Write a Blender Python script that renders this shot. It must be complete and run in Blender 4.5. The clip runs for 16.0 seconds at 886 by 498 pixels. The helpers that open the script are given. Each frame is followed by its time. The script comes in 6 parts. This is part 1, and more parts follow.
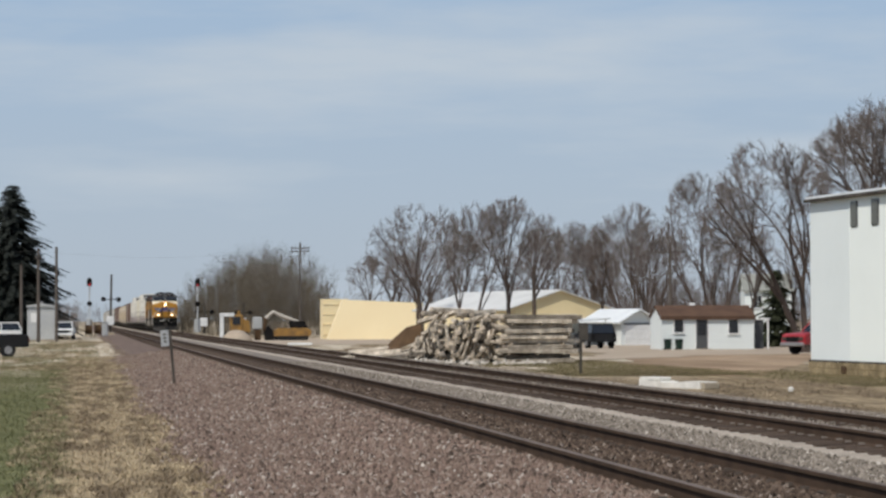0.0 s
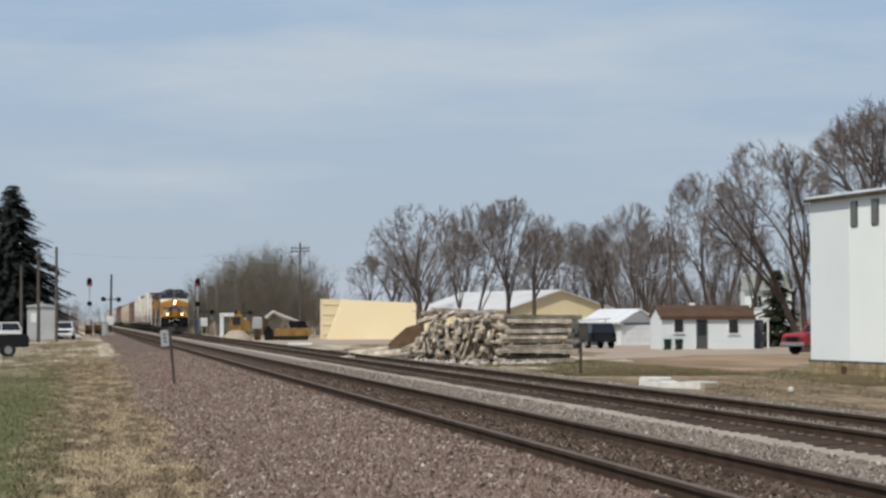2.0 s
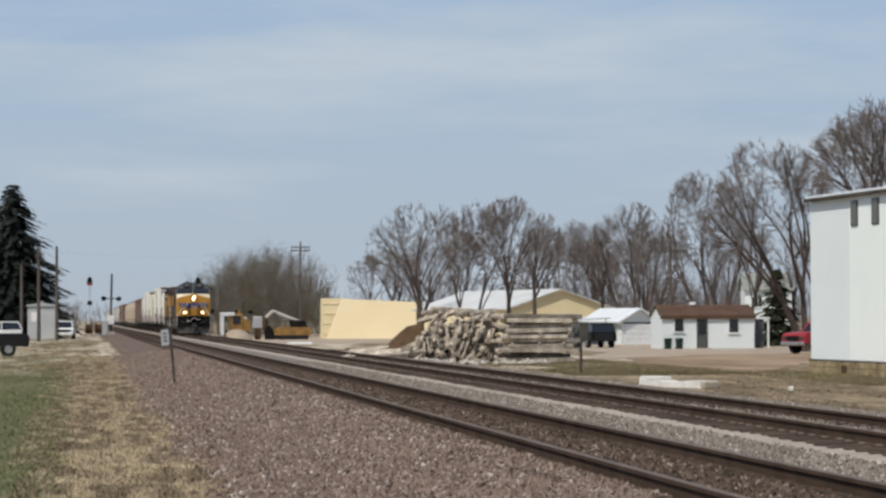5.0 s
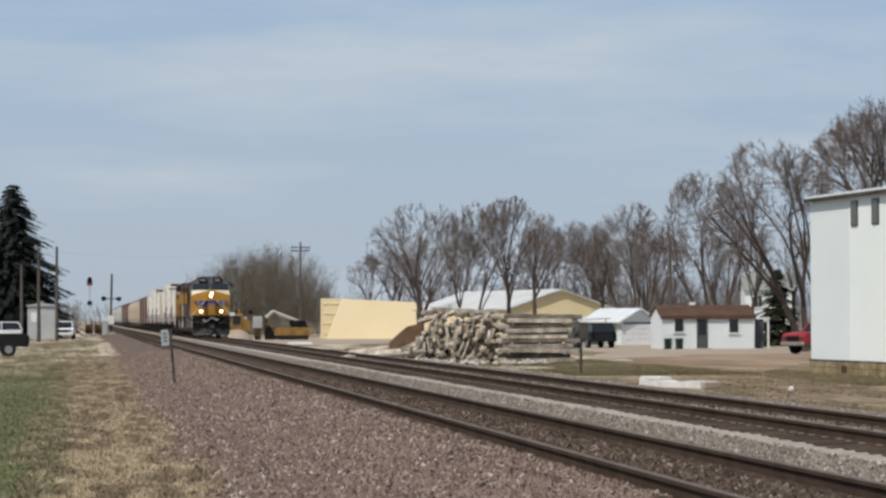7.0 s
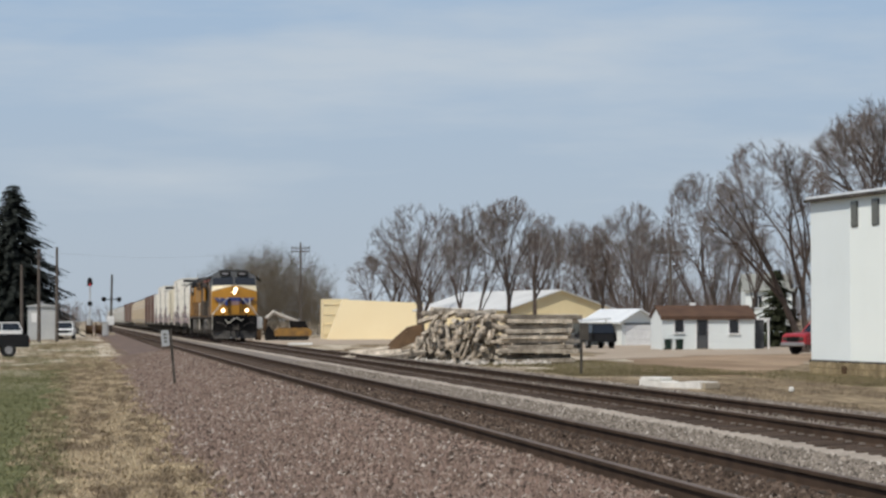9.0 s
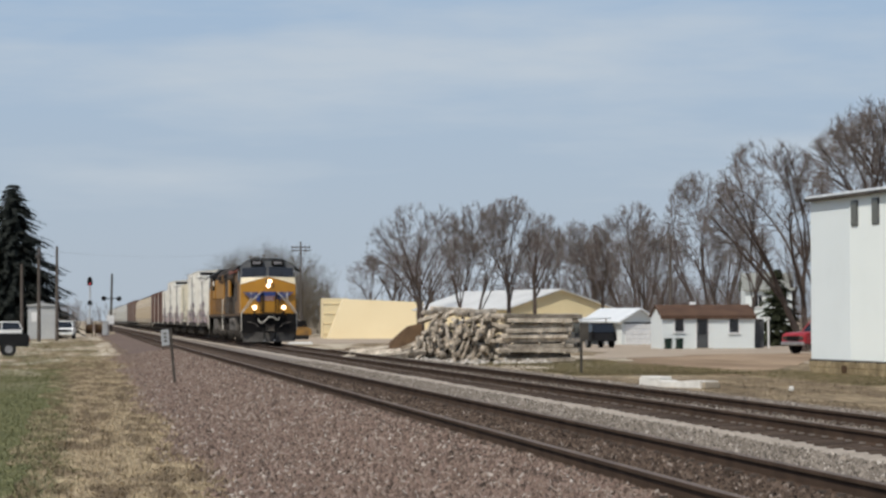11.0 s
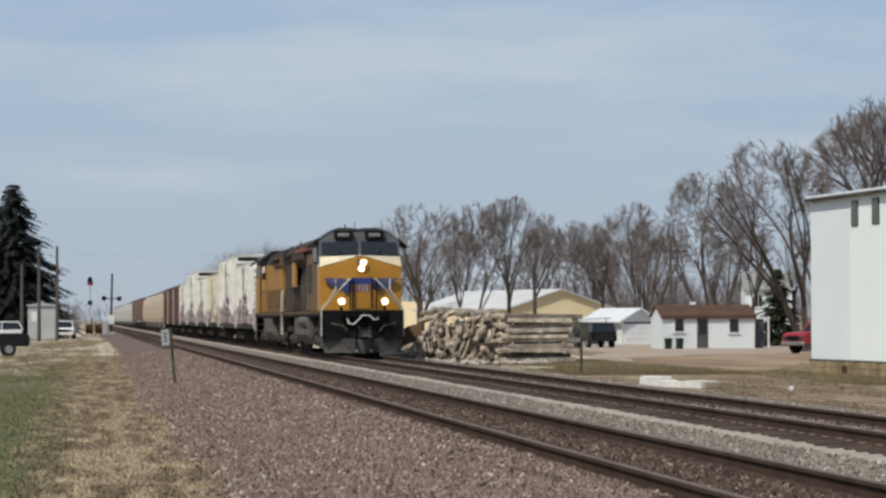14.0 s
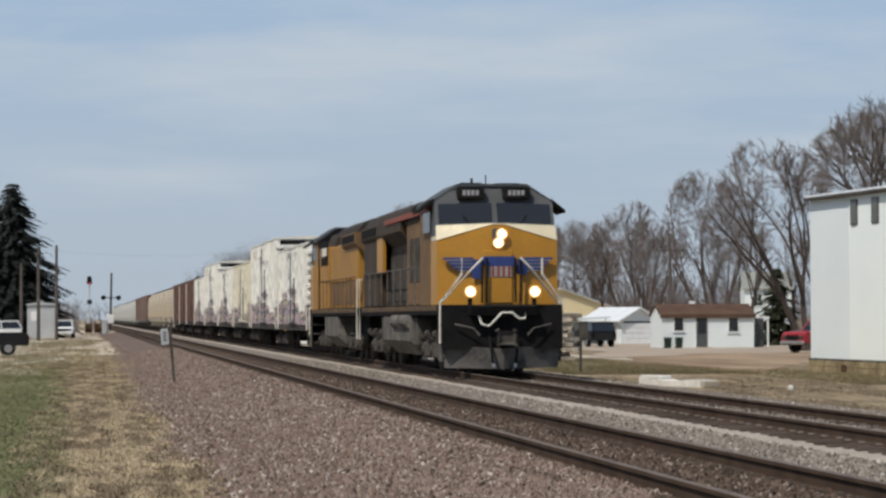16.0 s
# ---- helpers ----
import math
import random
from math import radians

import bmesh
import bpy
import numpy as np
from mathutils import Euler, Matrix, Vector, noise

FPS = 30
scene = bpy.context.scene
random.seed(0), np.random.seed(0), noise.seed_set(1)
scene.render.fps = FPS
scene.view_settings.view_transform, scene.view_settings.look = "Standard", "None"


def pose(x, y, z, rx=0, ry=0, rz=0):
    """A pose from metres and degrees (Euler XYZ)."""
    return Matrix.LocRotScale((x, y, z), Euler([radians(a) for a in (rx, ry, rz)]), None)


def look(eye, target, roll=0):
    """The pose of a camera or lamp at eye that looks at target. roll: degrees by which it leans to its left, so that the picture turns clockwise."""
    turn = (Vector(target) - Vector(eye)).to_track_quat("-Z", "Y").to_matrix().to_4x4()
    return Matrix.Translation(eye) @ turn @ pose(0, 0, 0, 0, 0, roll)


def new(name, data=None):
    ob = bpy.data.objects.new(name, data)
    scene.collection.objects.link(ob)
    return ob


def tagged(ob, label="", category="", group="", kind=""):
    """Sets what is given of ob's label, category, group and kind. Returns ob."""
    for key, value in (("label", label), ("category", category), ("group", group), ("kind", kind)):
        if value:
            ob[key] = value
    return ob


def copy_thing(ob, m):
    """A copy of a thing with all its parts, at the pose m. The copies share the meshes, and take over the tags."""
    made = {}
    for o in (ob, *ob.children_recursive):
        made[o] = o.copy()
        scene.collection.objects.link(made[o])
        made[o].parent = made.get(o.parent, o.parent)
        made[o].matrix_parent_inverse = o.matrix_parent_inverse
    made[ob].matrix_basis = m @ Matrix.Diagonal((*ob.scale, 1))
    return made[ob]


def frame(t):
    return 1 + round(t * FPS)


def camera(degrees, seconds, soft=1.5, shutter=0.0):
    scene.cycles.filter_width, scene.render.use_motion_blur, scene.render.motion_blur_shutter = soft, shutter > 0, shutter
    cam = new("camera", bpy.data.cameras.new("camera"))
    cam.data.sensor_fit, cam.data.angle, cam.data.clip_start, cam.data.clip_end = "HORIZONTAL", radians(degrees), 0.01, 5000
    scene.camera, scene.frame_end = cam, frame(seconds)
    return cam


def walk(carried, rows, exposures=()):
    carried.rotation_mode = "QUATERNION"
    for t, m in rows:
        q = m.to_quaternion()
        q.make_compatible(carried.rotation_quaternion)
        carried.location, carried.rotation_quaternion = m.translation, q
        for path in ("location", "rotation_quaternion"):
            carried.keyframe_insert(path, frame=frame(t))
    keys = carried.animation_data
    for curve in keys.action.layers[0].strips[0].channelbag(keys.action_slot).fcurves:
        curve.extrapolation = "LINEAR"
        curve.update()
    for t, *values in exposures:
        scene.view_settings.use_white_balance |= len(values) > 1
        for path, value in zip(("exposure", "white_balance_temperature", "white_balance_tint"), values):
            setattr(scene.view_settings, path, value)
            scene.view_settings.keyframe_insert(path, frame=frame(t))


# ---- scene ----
cam = camera(17.13, 16.0, soft=2.65)
EYE = (0.0, 0.0, 1.393)


def aim(dx, dy):
    """The view with a small hand tremor, in milliradians to the side and down."""
    yaw, pitch = 0.12286 - dx * 0.001, 0.02374 - dy * 0.001
    way = (math.sin(yaw) * math.cos(pitch), math.cos(yaw) * math.cos(pitch), math.sin(pitch))
    return look(EYE, [e + 100 * w for e, w in zip(EYE, way)], -0.232)


walk(cam, [(0.0, aim(0, 0)), (3.0, aim(0, 0)), (4.0, aim(0.05, 0.2)), (6.5, aim(0.1, 0.25)), (8.0, aim(0.1, 0)), (9.0, aim(0.15, 0)),
           (11.5, aim(0.15, 0.28)), (12.5, aim(0, 0.28)), (14.0, aim(0.2, 0.28)), (14.5, aim(0.2, 0.28)), (15.0, aim(-0.2, 0.42)), (15.5, aim(0.55, 0.58)), (16.0, aim(0, 0.55))])

# ---- sky and sun ----
SUN_UP, SUN_SIDE = radians(54), radians(226)   # height; bearing clockwise from the line of the track
world = bpy.data.worlds.new("sky")
scene.world = world
world.use_nodes = True
wn, wl = world.node_tree.nodes, world.node_tree.links
back = wn["Background"]
sky = wn.new("ShaderNodeTexSky")
sky.sky_type, sky.sun_disc = "NISHITA", False
sky.sun_elevation, sky.sun_rotation = SUN_UP, SUN_SIDE
sky.air_density, sky.dust_density, sky.ozone_density, sky.altitude = 1.0, 1.5, 2.0, 200
tc = wn.new("ShaderNodeTexCoord")
mp = wn.new("ShaderNodeMapping")
mp.inputs["Scale"].default_value = (5.0, 5.0, 30.0)
mp.inputs["Rotation"].default_value = (0.10, 0.06, 0.0)
cloud = wn.new("ShaderNodeTexNoise")
cloud.inputs["Scale"].default_value, cloud.inputs["Detail"].default_value, cloud.inputs["Roughness"].default_value = 1.1, 6.0, 0.55
streak = wn.new("ShaderNodeMapRange")
streak.inputs[1].default_value, streak.inputs[2].default_value, streak.inputs[4].default_value = 0.44, 0.66, 1.0
height = wn.new("ShaderNodeSeparateXYZ")
haze = wn.new("ShaderNodeValToRGB")     # thin haze: greyer at the horizon, bluer above
haze.color_ramp.elements[0].position, haze.color_ramp.elements[1].position = 0.0, 0.12
haze.color_ramp.elements[0].color, haze.color_ramp.elements[1].color = (0.482, 0.556, 0.642, 1), (0.376, 0.514, 0.70, 1)
lift = wn.new("ShaderNodeVectorMath")
lift.operation = "SCALE"
lift.inputs["Scale"].default_value = 10.0
veil = wn.new("ShaderNodeMix")
veil.data_type = "RGBA"
veil.inputs[7].default_value = (5.45, 6.2, 7.1, 1)
depth = wn.new("ShaderNodeMapRange")    # the haze thins out overhead
depth.inputs[1].default_value, depth.inputs[2].default_value, depth.inputs[3].default_value, depth.inputs[4].default_value = 0.1, 0.5, 0.9, 0.3
mixed = wn.new("ShaderNodeMix")
mixed.data_type = "RGBA"
wl.new(tc.outputs["Generated"], mp.inputs[0])
wl.new(mp.outputs[0], cloud.inputs[0])
wl.new(cloud.outputs[0], streak.inputs[0])
wl.new(tc.outputs["Generated"], height.inputs[0])
wl.new(height.outputs[2], haze.inputs[0])
wl.new(haze.outputs[0], lift.inputs[0])
wl.new(lift.outputs[0], veil.inputs[6])
wl.new(streak.outputs[0], veil.inputs[0])
wl.new(height.outputs[2], depth.inputs[0])
wl.new(depth.outputs[0], mixed.inputs[0])
wl.new(sky.outputs[0], mixed.inputs[6])
wl.new(veil.outputs[2], mixed.inputs[7])
wl.new(mixed.outputs[2], back.inputs[0])
back.inputs[1].default_value = 0.094

sun = new("sun", bpy.data.lights.new("sun", "SUN"))
sun.data.energy, sun.data.angle, sun.data.color = 3.7, radians(0.6), (1.0, 0.95, 0.87)
sun_from = Vector((math.sin(SUN_SIDE) * math.cos(SUN_UP), math.cos(SUN_SIDE) * math.cos(SUN_UP), math.sin(SUN_UP)))
sun.matrix_world = look(sun_from * 200, (0, 0, 0))


# ---- materials ----
def material(name, base, other=None, rough=0.7, metal=0.0, coarse=1.0, fine=20.0, bump=0.2, third=None, island=0.0, single=0.0, depth=0.02, ease=(0.35, 0.65), stretch=None):
    """A surface of two or three tones: coarse patches, fine grain, relief; island and single vary loose pieces and objects."""
    m = bpy.data.materials.new(name)
    m.use_nodes = True
    n, l = m.node_tree.nodes, m.node_tree.links
    b = n["Principled BSDF"]
    b.inputs["Roughness"].default_value, b.inputs["Metallic"].default_value = rough, metal
    b.inputs["Specular IOR Level"].default_value = 0.06 if rough >= 0.85 else 0.3 if rough >= 0.6 else 0.5
    other = other or tuple(c * 0.75 for c in base)
    co = n.new("ShaderNodeTexCoord")
    n1, n2 = n.new("ShaderNodeTexNoise"), n.new("ShaderNodeTexNoise")
    for node, sc, det in ((n1, coarse, 4.0), (n2, fine, 3.0)):
        node.inputs["Scale"].default_value, node.inputs["Detail"].default_value = sc, det
        l.new(co.outputs["Object"], node.inputs["Vector"])
    if stretch:
        mp = n.new("ShaderNodeMapping")
        mp.inputs["Scale"].default_value = stretch
        l.new(co.outputs["Object"], mp.inputs[0])
        l.new(mp.outputs[0], n1.inputs["Vector"])
    r = n.new("ShaderNodeValToRGB")
    r.color_ramp.elements[0].position, r.color_ramp.elements[1].position = ease
    r.color_ramp.elements[0].color, r.color_ramp.elements[1].color = (*other, 1), (*base, 1)
    l.new(n1.outputs[0], r.inputs[0])
    mix = n.new("ShaderNodeMix")
    mix.data_type = "RGBA"
    mix.inputs[7].default_value = (*(third or tuple(c * 0.8 for c in base)), 1)
    sharp = n.new("ShaderNodeMapRange")
    sharp.inputs[1].default_value, sharp.inputs[2].default_value, sharp.inputs[4].default_value = 0.42, 0.72, 0.75
    l.new(n2.outputs[0], sharp.inputs[0])
    l.new(sharp.outputs[0], mix.inputs[0])
    l.new(r.outputs[0], mix.inputs[6])
    out = mix.outputs[2]
    if island or single:
        src = n.new("ShaderNodeNewGeometry").outputs["Random Per Island"] if island else n.new("ShaderNodeObjectInfo").outputs["Random"]
        v = n.new("ShaderNodeMapRange")
        amount = island or single
        v.inputs[3].default_value, v.inputs[4].default_value = 1 - amount, 1 + amount
        l.new(src, v.inputs[0])
        hsv = n.new("ShaderNodeHueSaturation")
        l.new(v.outputs[0], hsv.inputs["Value"])
        l.new(out, hsv.inputs["Color"])
        out = hsv.outputs[0]
    l.new(out, b.inputs["Base Color"])
    if bump:
        bp = n.new("ShaderNodeBump")
        bp.inputs["Strength"].default_value, bp.inputs["Distance"].default_value = bump, depth
        l.new(n2.outputs[0], bp.inputs["Height"])
        l.new(bp.outputs[0], b.inputs["Normal"])
    return m


def stones_material(name, tones):
    """Crushed stone: each piece takes its own tone from dark to pale."""
    m = material(name, tones[2], tones[1], 0.95, coarse=4, fine=40, bump=0.3)
    n, l = m.node_tree.nodes, m.node_tree.links
    r = n.new("ShaderNodeValToRGB")
    e = r.color_ramp.elements
    e[0].color, e[1].color = (*tones[0], 1), (*tones[-1], 1)
    for i, c in enumerate(tones[1:-1]):
        x = e.new((0.12, 0.42, 0.7, 0.93)[i])
        x.color = (*c, 1)
    l.new(n.new("ShaderNodeNewGeometry").outputs["Random Per Island"], r.inputs[0])
    l.new(r.outputs[0], n["Principled BSDF"].inputs["Base Color"])
    return m


def glow(name, colour, strength):
    m = bpy.data.materials.new(name)
    m.use_nodes = True
    b = m.node_tree.nodes["Principled BSDF"]
    b.inputs["Emission Color"].default_value, b.inputs["Emission Strength"].default_value = (*colour, 1), strength
    b.inputs["Base Color"].default_value = (0.03, 0.03, 0.03, 1)
    return m


def glass(name, colour, rough=0.08):
    m = material(name, colour, rough=rough, bump=0.0, coarse=0.5)
    m.node_tree.nodes["Principled BSDF"].inputs["Specular IOR Level"].default_value = 0.7
    return m


GRASS_DRY = material("dry_grass", (0.30, 0.235, 0.15), (0.135, 0.102, 0.068), 0.95, coarse=1.0, fine=5, bump=0.6, third=(0.18, 0.135, 0.083), depth=0.06, ease=(0.42, 0.58), stretch=(3.0, 0.55, 1))
BALLAST = material("pink_ballast", (0.185, 0.138, 0.116), (0.13, 0.097, 0.082), 0.95, coarse=1.2, fine=12, bump=0.9, third=(0.085, 0.063, 0.053), depth=0.05)
BALLAST_GREY = material("grey_ballast", (0.25, 0.215, 0.185), (0.19, 0.165, 0.14), 0.95, coarse=0.5, fine=14, bump=0.9, third=(0.09, 0.078, 0.068), depth=0.05)
BALLAST_BROWN = material("brown_track_ballast", (0.135, 0.10, 0.08), (0.095, 0.071, 0.058), 0.95, coarse=0.7, fine=14, bump=0.9, third=(0.045, 0.034, 0.03), depth=0.05)
STONE = stones_material("ballast_stone", ((0.051, 0.039, 0.032), (0.126, 0.091, 0.073), (0.177, 0.128, 0.102), (0.214, 0.151, 0.125), (0.270, 0.219, 0.181), (0.446, 0.400, 0.353)))
STONE_GREY = stones_material("grey_ballast_stone", ((0.047, 0.039, 0.033), (0.126, 0.106, 0.086), (0.200, 0.173, 0.144), (0.246, 0.212, 0.177), (0.307, 0.266, 0.223), (0.502, 0.456, 0.400)))
STONE_BROWN = stones_material("brown_ballast_stone", ((0.016, 0.013, 0.011), (0.05, 0.037, 0.028), (0.083, 0.06, 0.046), (0.113, 0.081, 0.062), (0.16, 0.122, 0.096), (0.33, 0.28, 0.24)))
TIE_TRACK = material("track_tie", (0.095, 0.07, 0.055), (0.06, 0.046, 0.037), 0.95, coarse=1.5, fine=14, bump=0.5, single=0.25)
CLIP = material("dusty_rail_clip", (0.115, 0.095, 0.08), (0.075, 0.062, 0.052), 0.9, coarse=3, fine=20, bump=0.2)
RAIL_RUST = material("rail_rust", (0.086, 0.057, 0.04), (0.056, 0.038, 0.027), 0.95, coarse=2, fine=30, bump=0.3)
RAIL_TOP = material("rail_head", (0.165, 0.125, 0.097), (0.115, 0.087, 0.067), 0.65, 0.05, coarse=2, fine=30, bump=0.1)
DIRT = material("yard_dirt", (0.36, 0.265, 0.18), (0.20, 0.14, 0.092), 0.95, coarse=1.0, fine=2.5, bump=0.4, third=(0.225, 0.162, 0.108), depth=0.04, stretch=(0.42, 0.09, 1))
GRAVEL_PALE = material("pale_gravel", (0.41, 0.34, 0.265), (0.30, 0.243, 0.185), 0.95, coarse=0.2, fine=4, bump=0.4, depth=0.04)
PLANK = material("brown_board", (0.24, 0.175, 0.115), (0.12, 0.085, 0.055), 0.9, coarse=2.0, fine=14, bump=0.4, single=0.5)
TIE_WOOD = material("weathered_tie_wood", (0.58, 0.51, 0.415), (0.30, 0.255, 0.2), 0.9, coarse=2.5, fine=16, bump=0.6, third=(0.13, 0.105, 0.08), single=0.6)
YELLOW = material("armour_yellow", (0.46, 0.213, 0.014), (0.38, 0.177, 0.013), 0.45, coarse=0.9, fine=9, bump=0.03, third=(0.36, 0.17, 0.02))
YELLOW_GRIME = material("grimy_yellow", (0.165, 0.088, 0.027), (0.062, 0.042, 0.026), 0.75, coarse=0.7, fine=6, bump=0.1, third=(0.055, 0.039, 0.026))
CREAM = material("skylit_cream", (0.74, 0.64, 0.44), rough=0.5, coarse=2, fine=12, bump=0.05)
LOCO_GREY = material("locomotive_grey", (0.080, 0.083, 0.086), (0.052, 0.054, 0.056), 0.65, coarse=1.2, fine=8, bump=0.1)
UNDER_GREY = material("dusty_running_gear", (0.105, 0.094, 0.081), (0.032, 0.029, 0.026), 0.9, coarse=1.6, fine=9, bump=0.3)
UNDER_BLACK = material("black_underframe", (0.018, 0.0165, 0.016), (0.009, 0.009, 0.009), 0.85, coarse=2, fine=12, bump=0.2)
TANK_GREY = material("dusty_tank", (0.20, 0.182, 0.16), (0.105, 0.095, 0.083), 0.85, coarse=1.4, fine=7, bump=0.15, third=(0.06, 0.054, 0.047))
RED_STRIPE = material("red_stripe", (0.27, 0.058, 0.026), (0.17, 0.04, 0.022), rough=0.6, coarse=2, fine=12, bump=0.0)
BLUE = material("emblem_blue", (0.028, 0.052, 0.20), (0.02, 0.036, 0.14), rough=0.4, coarse=3, fine=12, bump=0.0)
WHITE = material("white_paint", (0.80, 0.80, 0.78), (0.70, 0.70, 0.68), 0.55, coarse=0.8, fine=6, bump=0.05)
HANDRAIL = material("pale_handrail", (0.75, 0.70, 0.60), rough=0.5, coarse=4, fine=20, bump=0.0)
DARK_GLASS = glass("dark_glass", (0.012, 0.014, 0.018), 0.22)
STEEL = material("bare_steel", (0.42, 0.41, 0.40), rough=0.4, metal=0.7, coarse=4, fine=20, bump=0.1)
LAMP_ON = glow("lit_headlamp", (1.0, 0.80, 0.52), 6.0)
# orange glare round a lit lamp, added as a glowing ring
LAMP_GLARE = glow("lamp_glare_ring", (1.0, 0.50, 0.15), 1.1)
SIGNAL_RED = glow("lit_red_signal", (1.0, 0.06, 0.09), 0.5)
WALL_WHITE = material("white_siding", (0.85, 0.89, 0.845), (0.82, 0.86, 0.815), 0.6, coarse=0.5, fine=2, bump=0.02, third=(0.83, 0.87, 0.825))
HOUSE_WHITE = material("white_house_siding", (0.70, 0.735, 0.72), (0.65, 0.685, 0.67), 0.65, coarse=0.5, fine=3, bump=0.02, third=(0.67, 0.705, 0.69))
WALL_GREYED = material("greyed_white_siding", (0.755, 0.80, 0.785), (0.72, 0.765, 0.75), 0.65, coarse=0.5, fine=2, bump=0.02, third=(0.735, 0.78, 0.765))
BLOCK_TAN = material("stained_tan_block", (0.38, 0.305, 0.185), (0.20, 0.155, 0.09), 0.9, coarse=1.6, fine=8, bump=0.4, third=(0.16, 0.13, 0.08))
CONCRETE = material("block_concrete", (0.42, 0.36, 0.27), (0.30, 0.26, 0.20), 0.9, coarse=1.2, fine=10, bump=0.4)
WHITE_CONCRETE = material("pale_concrete", (0.74, 0.72, 0.67), (0.60, 0.58, 0.53), 0.85, coarse=2, fine=10, bump=0.3)
ROOF_BROWN = material("brown_shingle", (0.112, 0.068, 0.047), (0.078, 0.049, 0.036), 0.95, coarse=1, fine=12, bump=0.4)
METAL_ROOF = material("pale_metal_roof", (0.70, 0.72, 0.72), (0.60, 0.62, 0.63), 0.5, coarse=0.5, fine=5, bump=0.05)
TAN_WALL = material("pale_yellow_wall", (0.87, 0.735, 0.47), (0.83, 0.69, 0.43), 0.7, coarse=0.3, fine=1.2, bump=0.02, third=(0.84, 0.70, 0.44))
OCHRE_WALL = material("ochre_wall", (0.84, 0.71, 0.44), (0.78, 0.65, 0.39), 0.7, coarse=0.4, fine=3, bump=0.02, third=(0.78, 0.66, 0.40))
BARK = material("grey_bark", (0.105, 0.082, 0.07), (0.07, 0.055, 0.048), 0.95, coarse=3, fine=20, bump=0.4)
TWIG = material("bare_twigs", (0.208, 0.178, 0.163), (0.143, 0.121, 0.111), 0.95, coarse=0.3, fine=4, bump=0.0)
PLOUGH_GREY = material("scuffed_plough", (0.145, 0.135, 0.122), (0.045, 0.042, 0.039), 0.8, coarse=1.4, fine=9, bump=0.2)
YELLOW_WORN = material("worn_yellow", (0.38, 0.185, 0.022), (0.28, 0.137, 0.024), 0.6, coarse=0.7, fine=5, bump=0.05, third=(0.27, 0.135, 0.03))
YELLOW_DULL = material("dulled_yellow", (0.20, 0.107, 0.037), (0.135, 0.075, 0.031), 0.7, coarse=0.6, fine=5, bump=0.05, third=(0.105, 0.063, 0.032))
# the leading unit's hood: shade on its side is put into the colour
HOOD_DARK = material("shaded_hood_paint", (0.068, 0.043, 0.025), (0.032, 0.023, 0.016), 0.8, coarse=0.8, fine=6, bump=0.1)
WING_WHITE = material("dulled_white_line", (0.34, 0.33, 0.34), rough=0.6, coarse=3, fine=12, bump=0.0)
SOOT = material("sooty_roof", (0.06, 0.05, 0.043), (0.03, 0.026, 0.023), 0.85, coarse=0.8, fine=6, bump=0.1)
BALLAST_DUST = material("pale_ballast_fines", (0.42, 0.37, 0.31), (0.30, 0.26, 0.215), 0.95, coarse=1.5, fine=18, bump=0.5, third=(0.24, 0.205, 0.17), depth=0.02)
ROOF_GREY = material("grey_shingle", (0.27, 0.275, 0.25), (0.20, 0.205, 0.19), 0.9, coarse=0.8, fine=6, bump=0.2)
ROOF_DULL = material("weathered_metal_roof", (0.60, 0.60, 0.58), (0.50, 0.50, 0.485), 0.6, coarse=0.4, fine=3, bump=0.05)
CLIP_PALE = material("pale_concrete_clip", (0.22, 0.192, 0.165), (0.13, 0.113, 0.097), 0.9, coarse=3, fine=20, bump=0.2)
SCRUB = material("brown_scrub", (0.16, 0.13, 0.115), (0.107, 0.087, 0.077), 0.95, coarse=0.2, fine=3, bump=0.0)
THICKET = material("olive_brush", (0.155, 0.13, 0.096), (0.10, 0.083, 0.062), 0.95, coarse=0.15, fine=2, bump=0.0)
SPRUCE = material("spruce_needles", (0.030, 0.034, 0.030), (0.017, 0.02, 0.018), 1.0, coarse=0.5, fine=6, bump=0.0, island=0.5)
GREEN_CONIFER = material("cedar_needles", (0.055, 0.060, 0.034), (0.03, 0.034, 0.02), 1.0, coarse=0.5, fine=6, bump=0.0, island=0.4)
POLE_WOOD = material("pole_wood", (0.13, 0.112, 0.098), (0.085, 0.072, 0.062), 0.9, coarse=1, fine=12, bump=0.3)
RED_PAINT = material("red_car_paint", (0.34, 0.022, 0.028), (0.28, 0.02, 0.025), 0.3, coarse=1, fine=8, bump=0.0)
BLACK_PAINT = material("black_car_paint", (0.008, 0.008, 0.009), rough=0.7, coarse=1, fine=8, bump=0.0)
TYRE = material("tyre_rubber", (0.03, 0.03, 0.03), rough=0.9, coarse=4, fine=20, bump=0.2)
SILVER = material("silver_paint", (0.50, 0.51, 0.50), (0.44, 0.45, 0.45), 0.5, 0.2, coarse=1, fine=8, bump=0.05)
PLANT_YELLOW = material("plant_yellow", (0.33, 0.18, 0.045), (0.15, 0.09, 0.04), 0.7, coarse=1.5, fine=7, bump=0.1)
GREEN_PLASTIC = material("green_bin", (0.010, 0.026, 0.017), rough=0.6, coarse=3, fine=20, bump=0.05)
EARTH = material("brown_earth", (0.105, 0.066, 0.038), (0.065, 0.042, 0.026), 0.95, coarse=1.2, fine=8, bump=0.6, depth=0.05)
RUBBLE = material("pale_rubble", (0.50, 0.46, 0.40), (0.34, 0.31, 0.27), 0.9, coarse=3, fine=14, bump=0.5, island=0.4)


